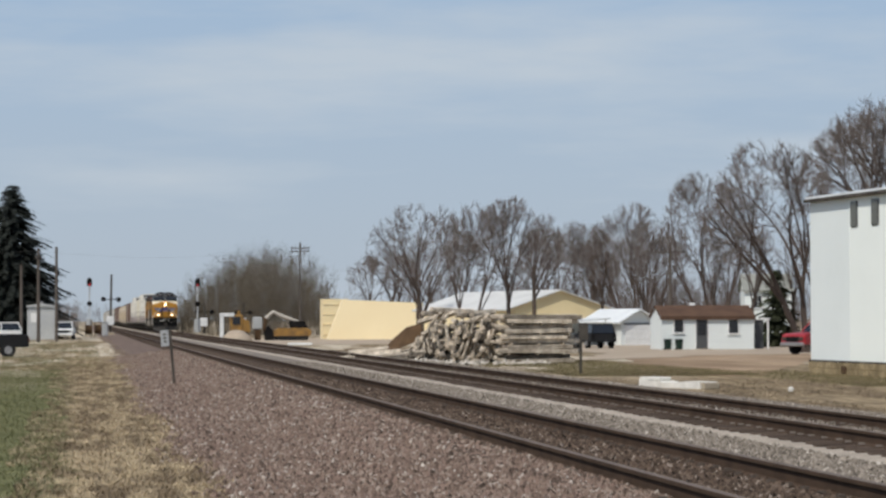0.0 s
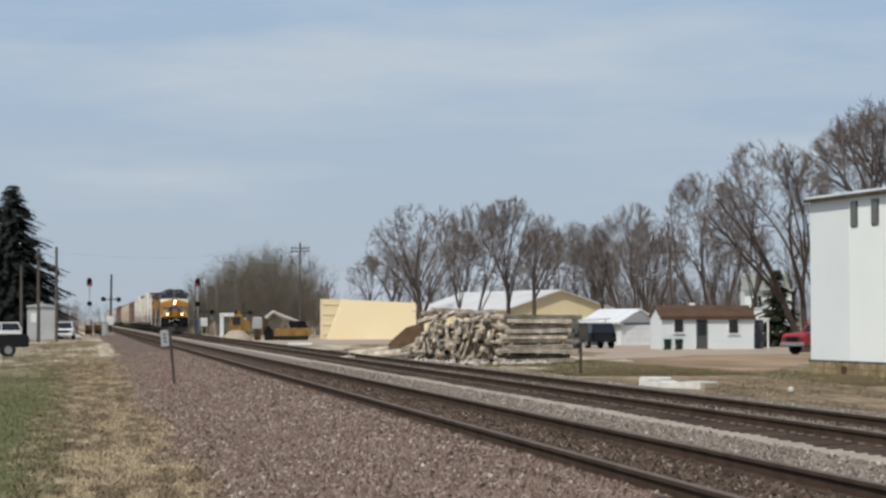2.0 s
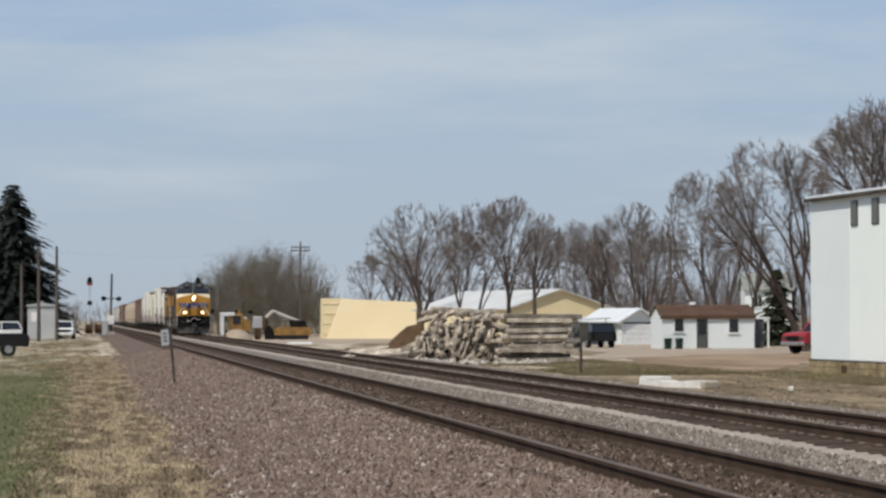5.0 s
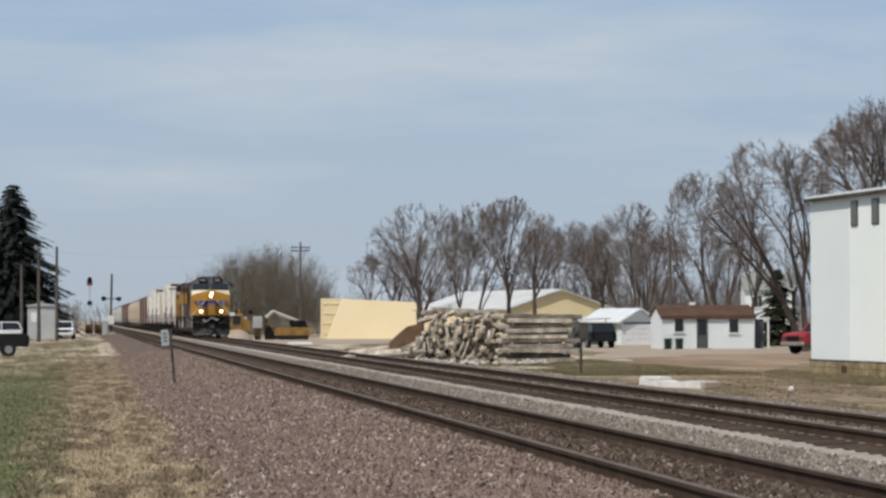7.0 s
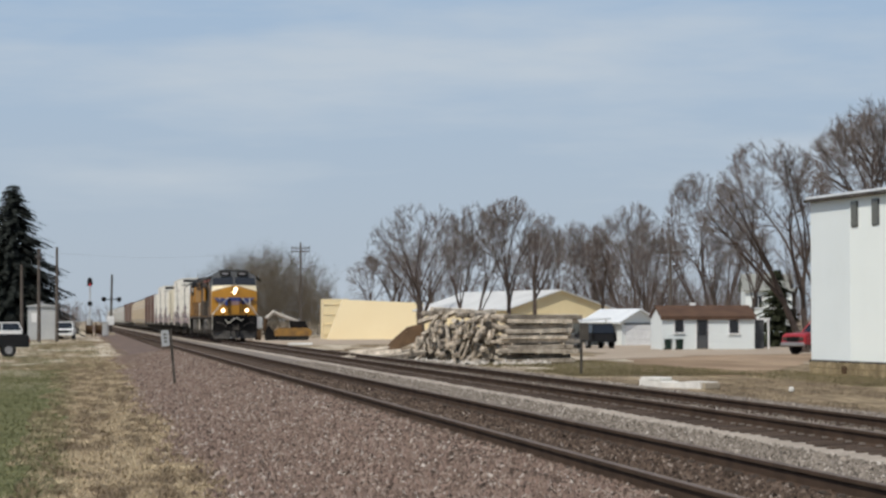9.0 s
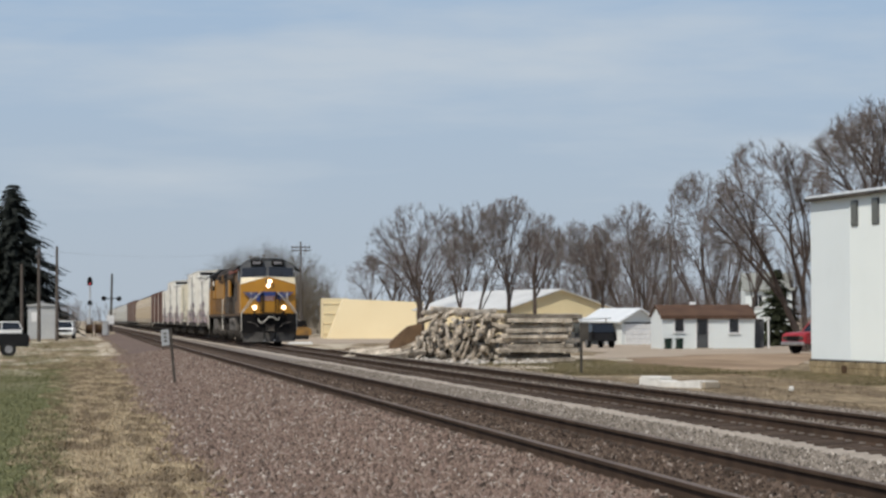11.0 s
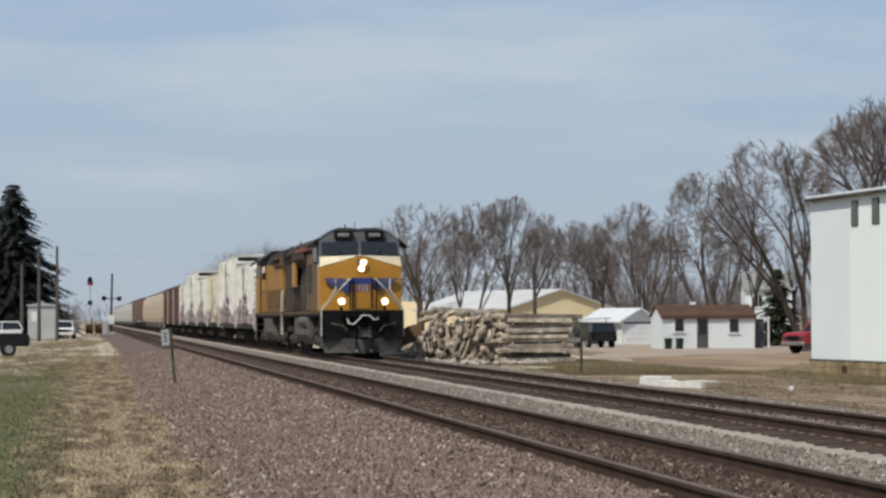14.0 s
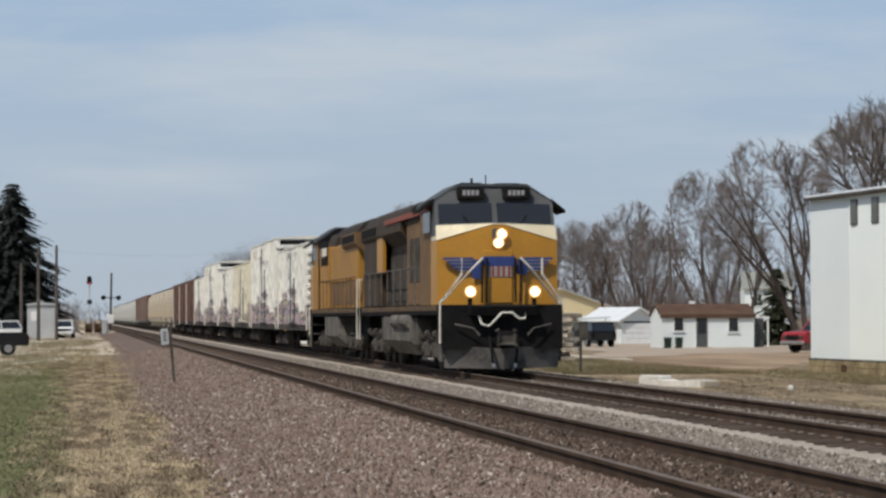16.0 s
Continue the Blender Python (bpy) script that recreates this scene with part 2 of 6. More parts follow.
# ---- mesh tools ----
def box(bm, lo, hi, bevel=0.0, m=None):
    """A box between two corners."""
    made = bmesh.ops.create_cube(bm, size=1.0)["verts"]
    c = [(a + b) / 2 for a, b in zip(lo, hi)]
    for v in made:
        v.co = Vector([c[i] + v.co[i] * (hi[i] - lo[i]) for i in range(3)])
    if bevel:
        edges = list({e for v in made for e in v.link_edges})
        made = [v for v in bmesh.ops.bevel(bm, geom=edges, offset=bevel, segments=1, affect="EDGES")["verts"]]
    if m is not None:
        bmesh.ops.transform(bm, matrix=m, verts=list({v for v in made}))
    return bm


def prism(bm, outline, axis, a, b):
    """An outline of 2D points, drawn out along one axis from a to b."""
    def at(p, d):
        return {0: (d, p[0], p[1]), 1: (p[0], d, p[1]), 2: (p[0], p[1], d)}[axis]
    one = [bm.verts.new(at(p, a)) for p in outline]
    two = [bm.verts.new(at(p, b)) for p in outline]
    bm.faces.new(one)
    bm.faces.new(two[::-1])
    k = len(outline)
    for i in range(k):
        bm.faces.new((one[(i + 1) % k], one[i], two[i], two[(i + 1) % k]))
    bmesh.ops.recalc_face_normals(bm, faces=bm.faces)
    return bm


def rod(bm, p, q, r, r2=None, n=8):
    """A round bar from p to q."""
    p, q = Vector(p), Vector(q)
    turn = (q - p).to_track_quat("Z", "Y").to_matrix().to_4x4()
    bmesh.ops.create_cone(bm, cap_ends=True, segments=n, radius1=r, radius2=r if r2 is None else r2, depth=(q - p).length,
                          matrix=Matrix.Translation((p + q) / 2) @ turn)
    return bm


def bent(bm, points, r, n=6):
    """A bar that follows a bent line, in one skin."""
    pts = [Vector(p) for p in points]
    rings = []
    for i, p in enumerate(pts):
        d = (pts[min(i + 1, len(pts) - 1)] - pts[max(i - 1, 0)]).normalized()
        side = d.cross(Vector((0, 0, 1)) if abs(d.z) < 0.9 else Vector((1, 0, 0))).normalized()
        up = d.cross(side)
        rings.append([bm.verts.new(p + (side * math.cos(6.28318 * k / n) + up * math.sin(6.28318 * k / n)) * r) for k in range(n)])
    for a, b in zip(rings, rings[1:]):
        for k in range(n):
            bm.faces.new((a[k], a[(k + 1) % n], b[(k + 1) % n], b[k]))
    bm.faces.new(rings[0][::-1]), bm.faces.new(rings[-1])
    bmesh.ops.recalc_face_normals(bm, faces=bm.faces)
    return bm


def part(name, bm, mat, parent=None, label="", at=None, smooth=False):
    """Links a bmesh as one mesh object, under a thing or a part where one is given."""
    me = bpy.data.meshes.new(name)
    bm.to_mesh(me)
    bm.free()
    me.materials.append(mat)
    if smooth:
        me.shade_smooth()
    ob = new(name, me)
    ob.parent = parent
    if at is not None:
        ob.matrix_basis = at
    return tagged(ob, label) if label else ob


def loose(name, verts, faces, mat, parent=None, label=""):
    me = bpy.data.meshes.new(name)
    me.from_pydata(verts, [], faces)
    me.materials.append(mat)
    ob = new(name, me)
    ob.parent = parent
    return tagged(ob, label) if label else ob


def thing(name, m, label, category, group=""):
    ob = tagged(new(name), label, category, group)
    ob.matrix_basis = m
    return ob


def B():
    return bmesh.new()


def ease(a, b, v):
    t = min(1.0, max(0.0, (v - a) / (b - a)))
    return t * t * (3 - 2 * t)


def gz(x, y):
    """The height of the ground beside the line."""
    return -0.45 - (0.25 * ease(110, 190, y) * ease(12, 15, x))


# ---- the ground ----
def build_ground():
    xs = sorted({-3000, -1200, -400, -150, -60, -30, *range(-16, 60, 4), 13, 14, 15, 80, 120, 200, 400, 1200, 3000})
    ys = sorted({-600, -200, -60, -20, 0, *range(10, 260, 10), 300, 380, 500, 800, 1500, 4000})
    verts = [(x, y, gz(x, y)) for y in ys for x in xs]
    w = len(xs)
    faces = [(j * w + i, j * w + i + 1, (j + 1) * w + i + 1, (j + 1) * w + i) for j in range(len(ys) - 1) for i in range(w - 1)]
    ob = loose("ground", verts, faces, ground_material())
    tagged(ob, "flat ground of dry straw grass with green patches", "ground", kind="structure")


def ground_material():
    """Straw-coloured grass; living green west of the line, where the mown verge begins."""
    m = GRASS_DRY.copy()
    m.name = "verge_grass"
    n, l = m.node_tree.nodes, m.node_tree.links
    b = n["Principled BSDF"]
    old = b.inputs["Base Color"].links[0].from_socket
    co, sep = n.new("ShaderNodeTexCoord"), n.new("ShaderNodeSeparateXYZ")
    l.new(co.outputs["Object"], sep.inputs[0])
    wob = n.new("ShaderNodeTexNoise")
    wob.inputs["Scale"].default_value, wob.inputs["Detail"].default_value = 0.35, 5
    l.new(co.outputs["Object"], wob.inputs["Vector"])
    add = n.new("ShaderNodeMath")
    add.operation = "MULTIPLY_ADD"
    add.inputs[1].default_value = 1.2
    l.new(wob.outputs[0], add.inputs[0])
    l.new(sep.outputs[0], add.inputs[2])
    edge = n.new("ShaderNodeMapRange")
    edge.inputs[1].default_value, edge.inputs[2].default_value, edge.inputs[3].default_value, edge.inputs[4].default_value = 0.1, 0.5, 1.0, 0.0
    l.new(add.outputs[0], edge.inputs[0])
    far = n.new("ShaderNodeMapRange")
    far.inputs[1].default_value, far.inputs[2].default_value, far.inputs[3].default_value, far.inputs[4].default_value = 75, 120, 1.0, 0.25
    l.new(sep.outputs[1], far.inputs[0])
    both = n.new("ShaderNodeMath")
    both.operation = "MULTIPLY"
    l.new(edge.outputs[0], both.inputs[0])
    l.new(far.outputs[0], both.inputs[1])
    tone = n.new("ShaderNodeTexNoise")
    tone.inputs["Scale"].default_value = 1.6
    l.new(co.outputs["Object"], tone.inputs["Vector"])
    green = n.new("ShaderNodeValToRGB")
    green.color_ramp.elements[0].color, green.color_ramp.elements[1].color = (0.095, 0.1, 0.049, 1), (0.152, 0.152, 0.075, 1)
    green.color_ramp.elements[0].position, green.color_ramp.elements[1].position = 0.35, 0.65
    l.new(tone.outputs[0], green.inputs[0])
    mix = n.new("ShaderNodeMix")
    mix.data_type = "RGBA"
    l.new(both.outputs[0], mix.inputs[0])
    l.new(old, mix.inputs[6])
    l.new(green.outputs[0], mix.inputs[7])
    worn = n.new("ShaderNodeTexNoise")      # pale worn streaks beyond the mown part
    squeeze = n.new("ShaderNodeMapping")
    squeeze.inputs["Scale"].default_value = (0.45, 0.05, 1)
    worn.inputs["Scale"].default_value, worn.inputs["Detail"].default_value = 1.0, 5
    l.new(co.outputs["Object"], squeeze.inputs[0])
    l.new(squeeze.outputs[0], worn.inputs["Vector"])
    cut = n.new("ShaderNodeMapRange")
    cut.inputs[1].default_value, cut.inputs[2].default_value = 0.47, 0.56
    l.new(worn.outputs[0], cut.inputs[0])
    away = n.new("ShaderNodeMapRange")
    away.inputs[1].default_value, away.inputs[2].default_value = 75, 120
    l.new(sep.outputs[1], away.inputs[0])
    bare = n.new("ShaderNodeMath")
    bare.operation = "MULTIPLY"
    l.new(cut.outputs[0], bare.inputs[0])
    l.new(away.outputs[0], bare.inputs[1])
    pale = n.new("ShaderNodeMix")
    pale.data_type = "RGBA"
    pale.inputs[7].default_value = (0.46, 0.40, 0.31, 1)
    l.new(bare.outputs[0], pale.inputs[0])
    l.new(mix.outputs[2], pale.inputs[6])
    l.new(pale.outputs[2], b.inputs["Base Color"])
    return m


def strip(name, section, y0, y1, mat, label, step=3.0, wobble=0.0, outer=0, seed=1):
    """A bed along the line: a cross-section of (x, z) points, with an uneven outer edge."""
    rng = random.Random(seed)
    rows = int((y1 - y0) / step) + 1
    verts, faces, k = [], [], len(section)
    for j in range(rows):
        for i, (x, z) in enumerate(section):
            end = i in (0, k - 1)
            verts.append((x + (rng.uniform(-wobble, wobble) if end and i == outer % k else 0), y0 + j * step, z + (0 if end else rng.uniform(-0.012, 0.012))))
    for j in range(rows - 1):
        for i in range(k - 1):
            a = j * k + i
            faces.append((a, a + 1, a + k + 1, a + k))
    return tagged(loose(name, verts, faces, mat), label, "ballast", kind="structure")


NEAR, FAR = 5.65, 10.33     # the two tracks' middles
NEAR_Z = 0.05               # the near rails' tops; the far rails' tops lie at 0


def build_beds():
    strip("ballast_shoulder", [(1.7, -0.47), (2.6, -0.42), (3.4, -0.30), (4.25, -0.185), (4.72, -0.14)], -40, 900, BALLAST, "pinkish brown crushed stone on the track shoulder", wobble=0.35)
    strip("ballast_near_track", [(4.72, -0.14), (5.0, -0.137), (5.65, -0.139), (6.3, -0.138), (6.75, -0.15)], -40, 900, BALLAST_BROWN, "dark brown ballast between the near rails")
    strip("ballast_middle", [(6.75, -0.15), (7.05, -0.18), (7.5, -0.215), (8.3, -0.235), (8.64, -0.226)], -40, 900, BALLAST_GREY, "pale grey crushed stone between the two tracks")
    strip("ballast_fines", [(8.64, -0.226), (8.84, -0.202), (9.05, -0.198), (9.32, -0.188)], -40, 900, BALLAST_DUST, "pale fine stone dust along the tie ends")
    strip("ballast_far_track", [(9.32, -0.188), (9.5, -0.185), (10.33, -0.178), (11.3, -0.178), (11.8, -0.22)], -40, 900, BALLAST_BROWN, "dark brown ballast between the far rails")
    strip("ballast_far_shoulder", [(11.8, -0.22), (12.6, -0.235), (13.8, -0.34), (14.7, -0.47)], -40, 900, BALLAST_GREY, "grey crushed stone beyond the far track", wobble=0.4, outer=-1, seed=2)


def stones(name, mat, label, x0, x1, y0, y1, count, size, height, seed, keep=None):
    """Loose crushed stones, thinning out with the distance."""
    rng = np.random.default_rng(seed)
    ys = y0 + (y1 - y0) * rng.random(count) ** 1.7
    xs = x0 + (x1 - x0) * rng.random(count)
    if keep:
        ok = np.array([keep(a, b) for a, b in zip(xs, ys)])
        xs, ys, count = xs[ok], ys[ok], int(ok.sum())
    shape = np.array([(1, 0, -0.25), (-1, 0, -0.25), (0, 1, -0.25), (0, -1, -0.25), (0, 0, 1)], float)
    tri = np.array([(0, 2, 4), (2, 1, 4), (1, 3, 4), (3, 0, 4)])
    r = size * (0.55 + 0.75 * rng.random((count, 1, 1)))
    v = shape[None] * r * (0.6 + 0.6 * rng.random((count, 5, 1)))
    a = rng.random(count) * 6.28
    b = rng.random(count) * 0.7
    ca, sa, cb, sb = np.cos(a)[:, None], np.sin(a)[:, None], np.cos(b)[:, None], np.sin(b)[:, None]
    x, y, z = v[..., 0], v[..., 1] * cb - v[..., 2] * sb, v[..., 1] * sb + v[..., 2] * cb
    hz = np.array([height(p) for p in xs])
    out = np.stack([x * ca - y * sa + xs[:, None], x * sa + y * ca + ys[:, None], z + hz[:, None] + 0.25 * size], -1).reshape(-1, 3)
    faces = (tri[None] + 5 * np.arange(count)[:, None, None]).reshape(-1, 3)
    tagged(loose(name, out.tolist(), faces.tolist(), mat), label, "stones", kind="stuff")


def build_track(name, x, z, label, tie_half, tie_mat, clip_mat):
    t = thing(name, pose(x, 0, z), label, "track")
    tagged(t, kind="structure")
    for side in (-0.7525, 0.7525):
        bm = B()
        prism(bm, [(side - 0.07, -0.172), (side + 0.07, -0.172), (side + 0.07, -0.160), (side + 0.012, -0.148), (side + 0.012, -0.045), (side + 0.036, -0.038),
                   (side + 0.036, -0.006), (side - 0.036, -0.006), (side - 0.036, -0.038), (side - 0.012, -0.045), (side - 0.012, -0.148), (side - 0.07, -0.160)], 1, -30, 900)
        rail = part("rail", bm, RAIL_RUST, t, "rusty steel rail")
        part("rail_head", box(B(), (side - 0.034, -30, -0.006), (side + 0.034, 900, 0.0)), RAIL_TOP, rail, "worn bright rail head")
    bm = box(B(), (-tie_half, -0.11, -0.36), (tie_half, 0.11, -0.165), 0.012)
    for side in (-0.7525, 0.7525):
        box(bm, (side - 0.19, -0.09, -0.166), (side + 0.19, 0.09, -0.150))
    dark = len(bm.faces)
    for side in (-0.7525, 0.7525):
        for k in (-0.13, 0.13):
            box(bm, (side + k - 0.03, -0.045, -0.152), (side + k + 0.03, 0.045, -0.128))
    bm.faces.ensure_lookup_table()
    for f in bm.faces[dark:]:
        f.material_index = 1
    me = part("tie", bm, tie_mat, t).data
    me.materials.append(clip_mat)
    scene.objects["tie"].matrix_basis = pose(0, 16.0, 0)
    rng = random.Random(int(x * 10))
    step = 0.61
    for i in range(1, 300):
        ob = new("tie", me)
        ob.parent = t
        ob.matrix_basis = pose(rng.uniform(-0.03, 0.03), 16.0 + i * step, rng.uniform(-0.008, 0.004), 0, 0, rng.uniform(-0.6, 0.6))
    bm = B()
    for i in range(300, 1000):
        box(bm, (-tie_half, 16 + i * step - 0.11, -0.36), (tie_half, 16 + i * step + 0.11, -0.165))
    tagged(part("far_ties", bm, tie_mat, t), kind="stuff")
    return t


def patch(name, outline, mat, label, lift=0.012, category="ground"):
    bm = B()
    bm.faces.new([bm.verts.new((x, y, 0)) for x, y in outline])
    bmesh.ops.triangulate(bm, faces=bm.faces)
    for _ in range(4):
        bmesh.ops.subdivide_edges(bm, edges=[e for e in bm.edges if e.calc_length() > 3], cuts=1)
        bmesh.ops.triangulate(bm, faces=bm.faces)
    for v in bm.verts:
        if v.is_boundary:
            v.co.x += 0.7 * noise.noise((v.co.x * 0.3, v.co.y * 0.3, 4)) + 0.35 * noise.noise((v.co.x, v.co.y, 9))
            v.co.y += 2.0 * noise.noise((v.co.x * 0.4, v.co.y * 0.3, 8))
        v.co.z = gz(v.co.x, v.co.y) + lift
    return tagged(part(name, bm, mat), label, category, kind="structure")


build_ground()
build_beds()
build_track("near_track", NEAR, NEAR_Z, "railway track of rusty rails on dark ties", 1.3, TIE_TRACK, CLIP)
build_track("far_track", FAR, 0.0, "railway track of rusty rails on dark ties", 1.3, TIE_TRACK, CLIP_PALE)


# ---- the train ----
SPEED, START = 18.09, 361.0      # metres a second; the leading end's distance at the clip's start
rolling, spinning, followers = [], [], []       # (thing, metres behind the leading end); (wheelset, its pose in its thing, radius)


def wheelset(parent, y, r):
    bm = B()
    for side in (-0.7525, 0.7525):
        s = 1 if side > 0 else -1
        rod(bm, (side - 0.065, 0, 0), (side + 0.065, 0, 0), r, n=20)
        rod(bm, (side - s * 0.09, 0, 0), (side - s * 0.06, 0, 0), r + 0.028, n=20)
        rod(bm, (side + s * 0.06, 0, 0), (side + s * 0.16, 0, 0), 0.13, n=10)
    rod(bm, (-0.75, 0, 0), (0.75, 0, 0), 0.09)
    ob = part("wheelset", bm, UNDER_GREY, parent, "dusty steel wheels on an axle", at=pose(0, y, r))
    spinning.append((ob, (0, y, r), r))
    return ob


def truck_frame(parent, y0, y1, axles, r):
    """A sideframe on each side, with springs, axle boxes and brake gear."""
    for side in (-1, 1):
        bm = B()
        x0, x1 = sorted((side * 0.98, side * 1.16))
        prism(bm, [(y0, r + 0.18), (y0 + 0.25, r + 0.33), (y1 - 0.25, r + 0.33), (y1, r + 0.18), (y1 - 0.1, r - 0.02), (y1 - 0.5, r + 0.02), (y1 - 0.9, r - 0.2),
                   (y0 + 0.9, r - 0.2), (y0 + 0.5, r + 0.02), (y0 + 0.1, r - 0.02)], 0, x0, x1)
        for a in axles:
            xb0, xb1 = sorted((side * 1.12, side * 1.27))
            box(bm, (xb0, a - 0.2, r - 0.2), (xb1, a + 0.2, r + 0.2), 0.03)
            rod(bm, (side * 1.2, a, r), (side * 1.32, a, r), 0.13, n=10)
        for a, b in zip(axles, axles[1:]):
            for k in (-0.16, 0.16):
                rod(bm, (side * 1.19, (a + b) / 2 + k, r - 0.12), (side * 1.19, (a + b) / 2 + k, r + 0.22), 0.1, n=10)
            rod(bm, (side * 1.2, a + 0.3, r + 0.28), (side * 1.2, b - 0.3, r + 0.34), 0.05)
        part("truck_sideframe", bm, UNDER_GREY, parent)


def coupler(parent, y, way):
    bm = box(B(), (-0.13, y, 0.75), (0.13, y + way * 0.55, 1.0), 0.03)
    box(bm, (-0.2, y + way * 0.35, 0.72), (0.2, y + way * 0.62, 1.05), 0.06)
    part("coupler", bm, UNDER_GREY, parent, "rusty knuckle coupler")


def locomotive(length, lit, label):
    """Wide-nosed six-axle diesel; its leading end at y = 0, its tail towards +y, rail tops at z = 0."""
    L = length
    e = thing("locomotive", pose(0, 0, 0), label, "locomotive", "coupled locomotives")
    # frame and platform
    bm = prism(B(), [(0.25, 1.45), (L - 0.25, 1.45), (L - 0.25, 1.70), (0.25, 1.70)], 0, -1.5, 1.5)
    part("frame", bm, UNDER_BLACK, e, "black frame and walkway")
    for s in (-1, 1):
        x0, x1 = sorted((s * 1.5, s * 1.515))
        part("sill_stripe", box(B(), (x0, 1.2, 1.56), (x1, L - 1.2, 1.69)), YELLOW_GRIME, e)
    # pilot, plough, anticlimber
    bm = prism(B(), [(-1.5, 0.62), (1.5, 0.62), (1.5, 1.55), (-1.5, 1.55)], 1, 0.2, 0.45)
    pilot = part("pilot", bm, UNDER_BLACK, e, "black pilot sheet below the nose")
    bm = B()
    for s in (-1, 1):
        pts = [(0, 0.02, 0.12), (s * 1.42, 0.48, 0.14), (s * 1.48, 0.44, 0.70), (0, -0.06, 0.62)]
        f = [bm.verts.new(p) for p in pts]
        g = [bm.verts.new((p[0], p[1] + 0.06, p[2])) for p in pts]
        bm.faces.new(f), bm.faces.new(g[::-1])
        for i in range(4):
            bm.faces.new((f[i], f[(i + 1) % 4], g[(i + 1) % 4], g[i]))
    bmesh.ops.recalc_face_normals(bm, faces=bm.faces)
    part("plough", bm, PLOUGH_GREY, e, "dusty grey snow plough")
    bm = box(B(), (-0.85, -0.02, 1.43), (0.85, 0.3, 1.69), 0.04)
    for k in range(4):
        box(bm, (-0.83, -0.08, 1.45 + k * 0.06), (0.83, 0.0, 1.475 + k * 0.06))
    part("anticlimber", bm, UNDER_BLACK, e)
    coupler(e, 0.0, -1)
    coupler(e, L, 1)
    for s in (-1, 1):       # corner steps
        for k in range(4):
            part("corner_step", box(B(), (s * 1.18 - 0.3, 0.42 + k * 0.09, 0.42 + k * 0.34), (s * 1.18 + 0.3, 0.85 + k * 0.05, 0.46 + k * 0.34)), TANK_GREY, e)
        for x in (s * 1.18 - 0.32, s * 1.18 + 0.30):
            part("step_side", box(B(), (x, 0.40, 0.30), (x + 0.02, 0.98, 1.5)), TANK_GREY, e)
        bm = bent(B(), [(s * 1.52, 0.42, 0.75), (s * 1.52, 0.42, 1.75), (s * 1.0, 0.24, 2.45), (s * 1.0, 0.24, 2.85)], 0.03)
        bent(bm, [(s * 1.46, 0.7, 0.75), (s * 1.46, 0.7, 1.75), (s * 0.72, 0.28, 2.6), (s * 0.46, 0.24, 2.86)], 0.03)
        part("corner_handrail", bm, HANDRAIL, e, "white bent handrail")
    # hoses and cables
    bm = bent(B(), [(-0.62, 0.0, 1.42), (-0.55, -0.06, 1.22), (-0.38, -0.08, 1.17), (-0.22, -0.08, 1.32), (-0.05, -0.08, 1.5), (0.2, -0.08, 1.5), (0.38, -0.08, 1.35), (0.52, -0.06, 1.36), (0.55, 0, 1.5)], 0.03)
    part("brake_hose", bm, HANDRAIL, e, "pale looped multiple-unit hoses")
    for s in (-1, 1):
        bm = bent(B(), [(s * 0.35, 0.1, 0.95), (s * 0.32, -0.1, 0.6), (s * 0.28, -0.12, 0.25)], 0.035)
        part("air_hose", bm, UNDER_BLACK, e)
        part("hose_end", rod(B(), (s * 0.28, -0.12, 0.25), (s * 0.26, -0.13, 0.16), 0.045), STEEL, e)
        part("cut_lever", bent(B(), [(s * 1.2, 0.12, 1.22), (s * 0.75, 0.0, 1.12), (s * 0.6, 0.0, 0.95)], 0.02), TANK_GREY, e)
    # nose with a peaked top
    bm = B()
    front = [(-1.52, 1.05, 1.70), (-0.45, 0.92, 1.70), (0.45, 0.92, 1.70), (1.52, 1.05, 1.70), (1.52, 1.12, 3.30), (0.14, 0.98, 3.70), (-0.14, 0.98, 3.70), (-1.52, 1.12, 3.30)]
    f = [bm.verts.new(p) for p in front]
    g = [bm.verts.new((p[0], 2.3, p[2])) for p in front]
    bm.faces.new((f[0], f[1], f[6], f[7])), bm.faces.new((f[1], f[2], f[5], f[6])), bm.faces.new((f[2], f[3], f[4], f[5]))
    bm.faces.new(g[::-1])
    for i in range(8):
        bm.faces.new((f[(i + 1) % 8], f[i], g[i], g[(i + 1) % 8]))
    bmesh.ops.recalc_face_normals(bm, faces=bm.faces)
    nose = part("nose", bm, YELLOW, e, "yellow full-width nose")
    # pale sloping top of the nose, rising to the windscreen
    bm = B()
    lo = [(-1.525, 1.10, 3.31), (-0.14, 0.965, 3.705), (0.14, 0.965, 3.705), (1.525, 1.10, 3.31)]
    hi = [(-1.50, 1.32, 3.69), (-0.14, 1.16, 3.735), (0.14, 1.16, 3.735), (1.50, 1.32, 3.69)]
    a, b = [bm.verts.new(p) for p in lo], [bm.verts.new(p) for p in hi]
    c = [bm.verts.new((p[0], 2.2, p[2] - 0.02)) for p in hi]
    d = [bm.verts.new((p[0], 2.2, p[2])) for p in lo]
    for i in range(3):
        bm.faces.new((a[i], a[i + 1], b[i + 1], b[i])), bm.faces.new((b[i], b[i + 1], c[i + 1], c[i]))
        bm.faces.new((d[i + 1], d[i], a[i], a[i + 1])[::-1])
    bm.faces.new((a[0], b[0], c[0], d[0])), bm.faces.new((a[3], d[3], c[3], b[3]))
    bmesh.ops.recalc_face_normals(bm, faces=bm.faces)
    # sky light on the slope is put into the cream colour
    part("nose_cap", bm, CREAM, e, "sloping top of the nose, cream for the sky light on it")
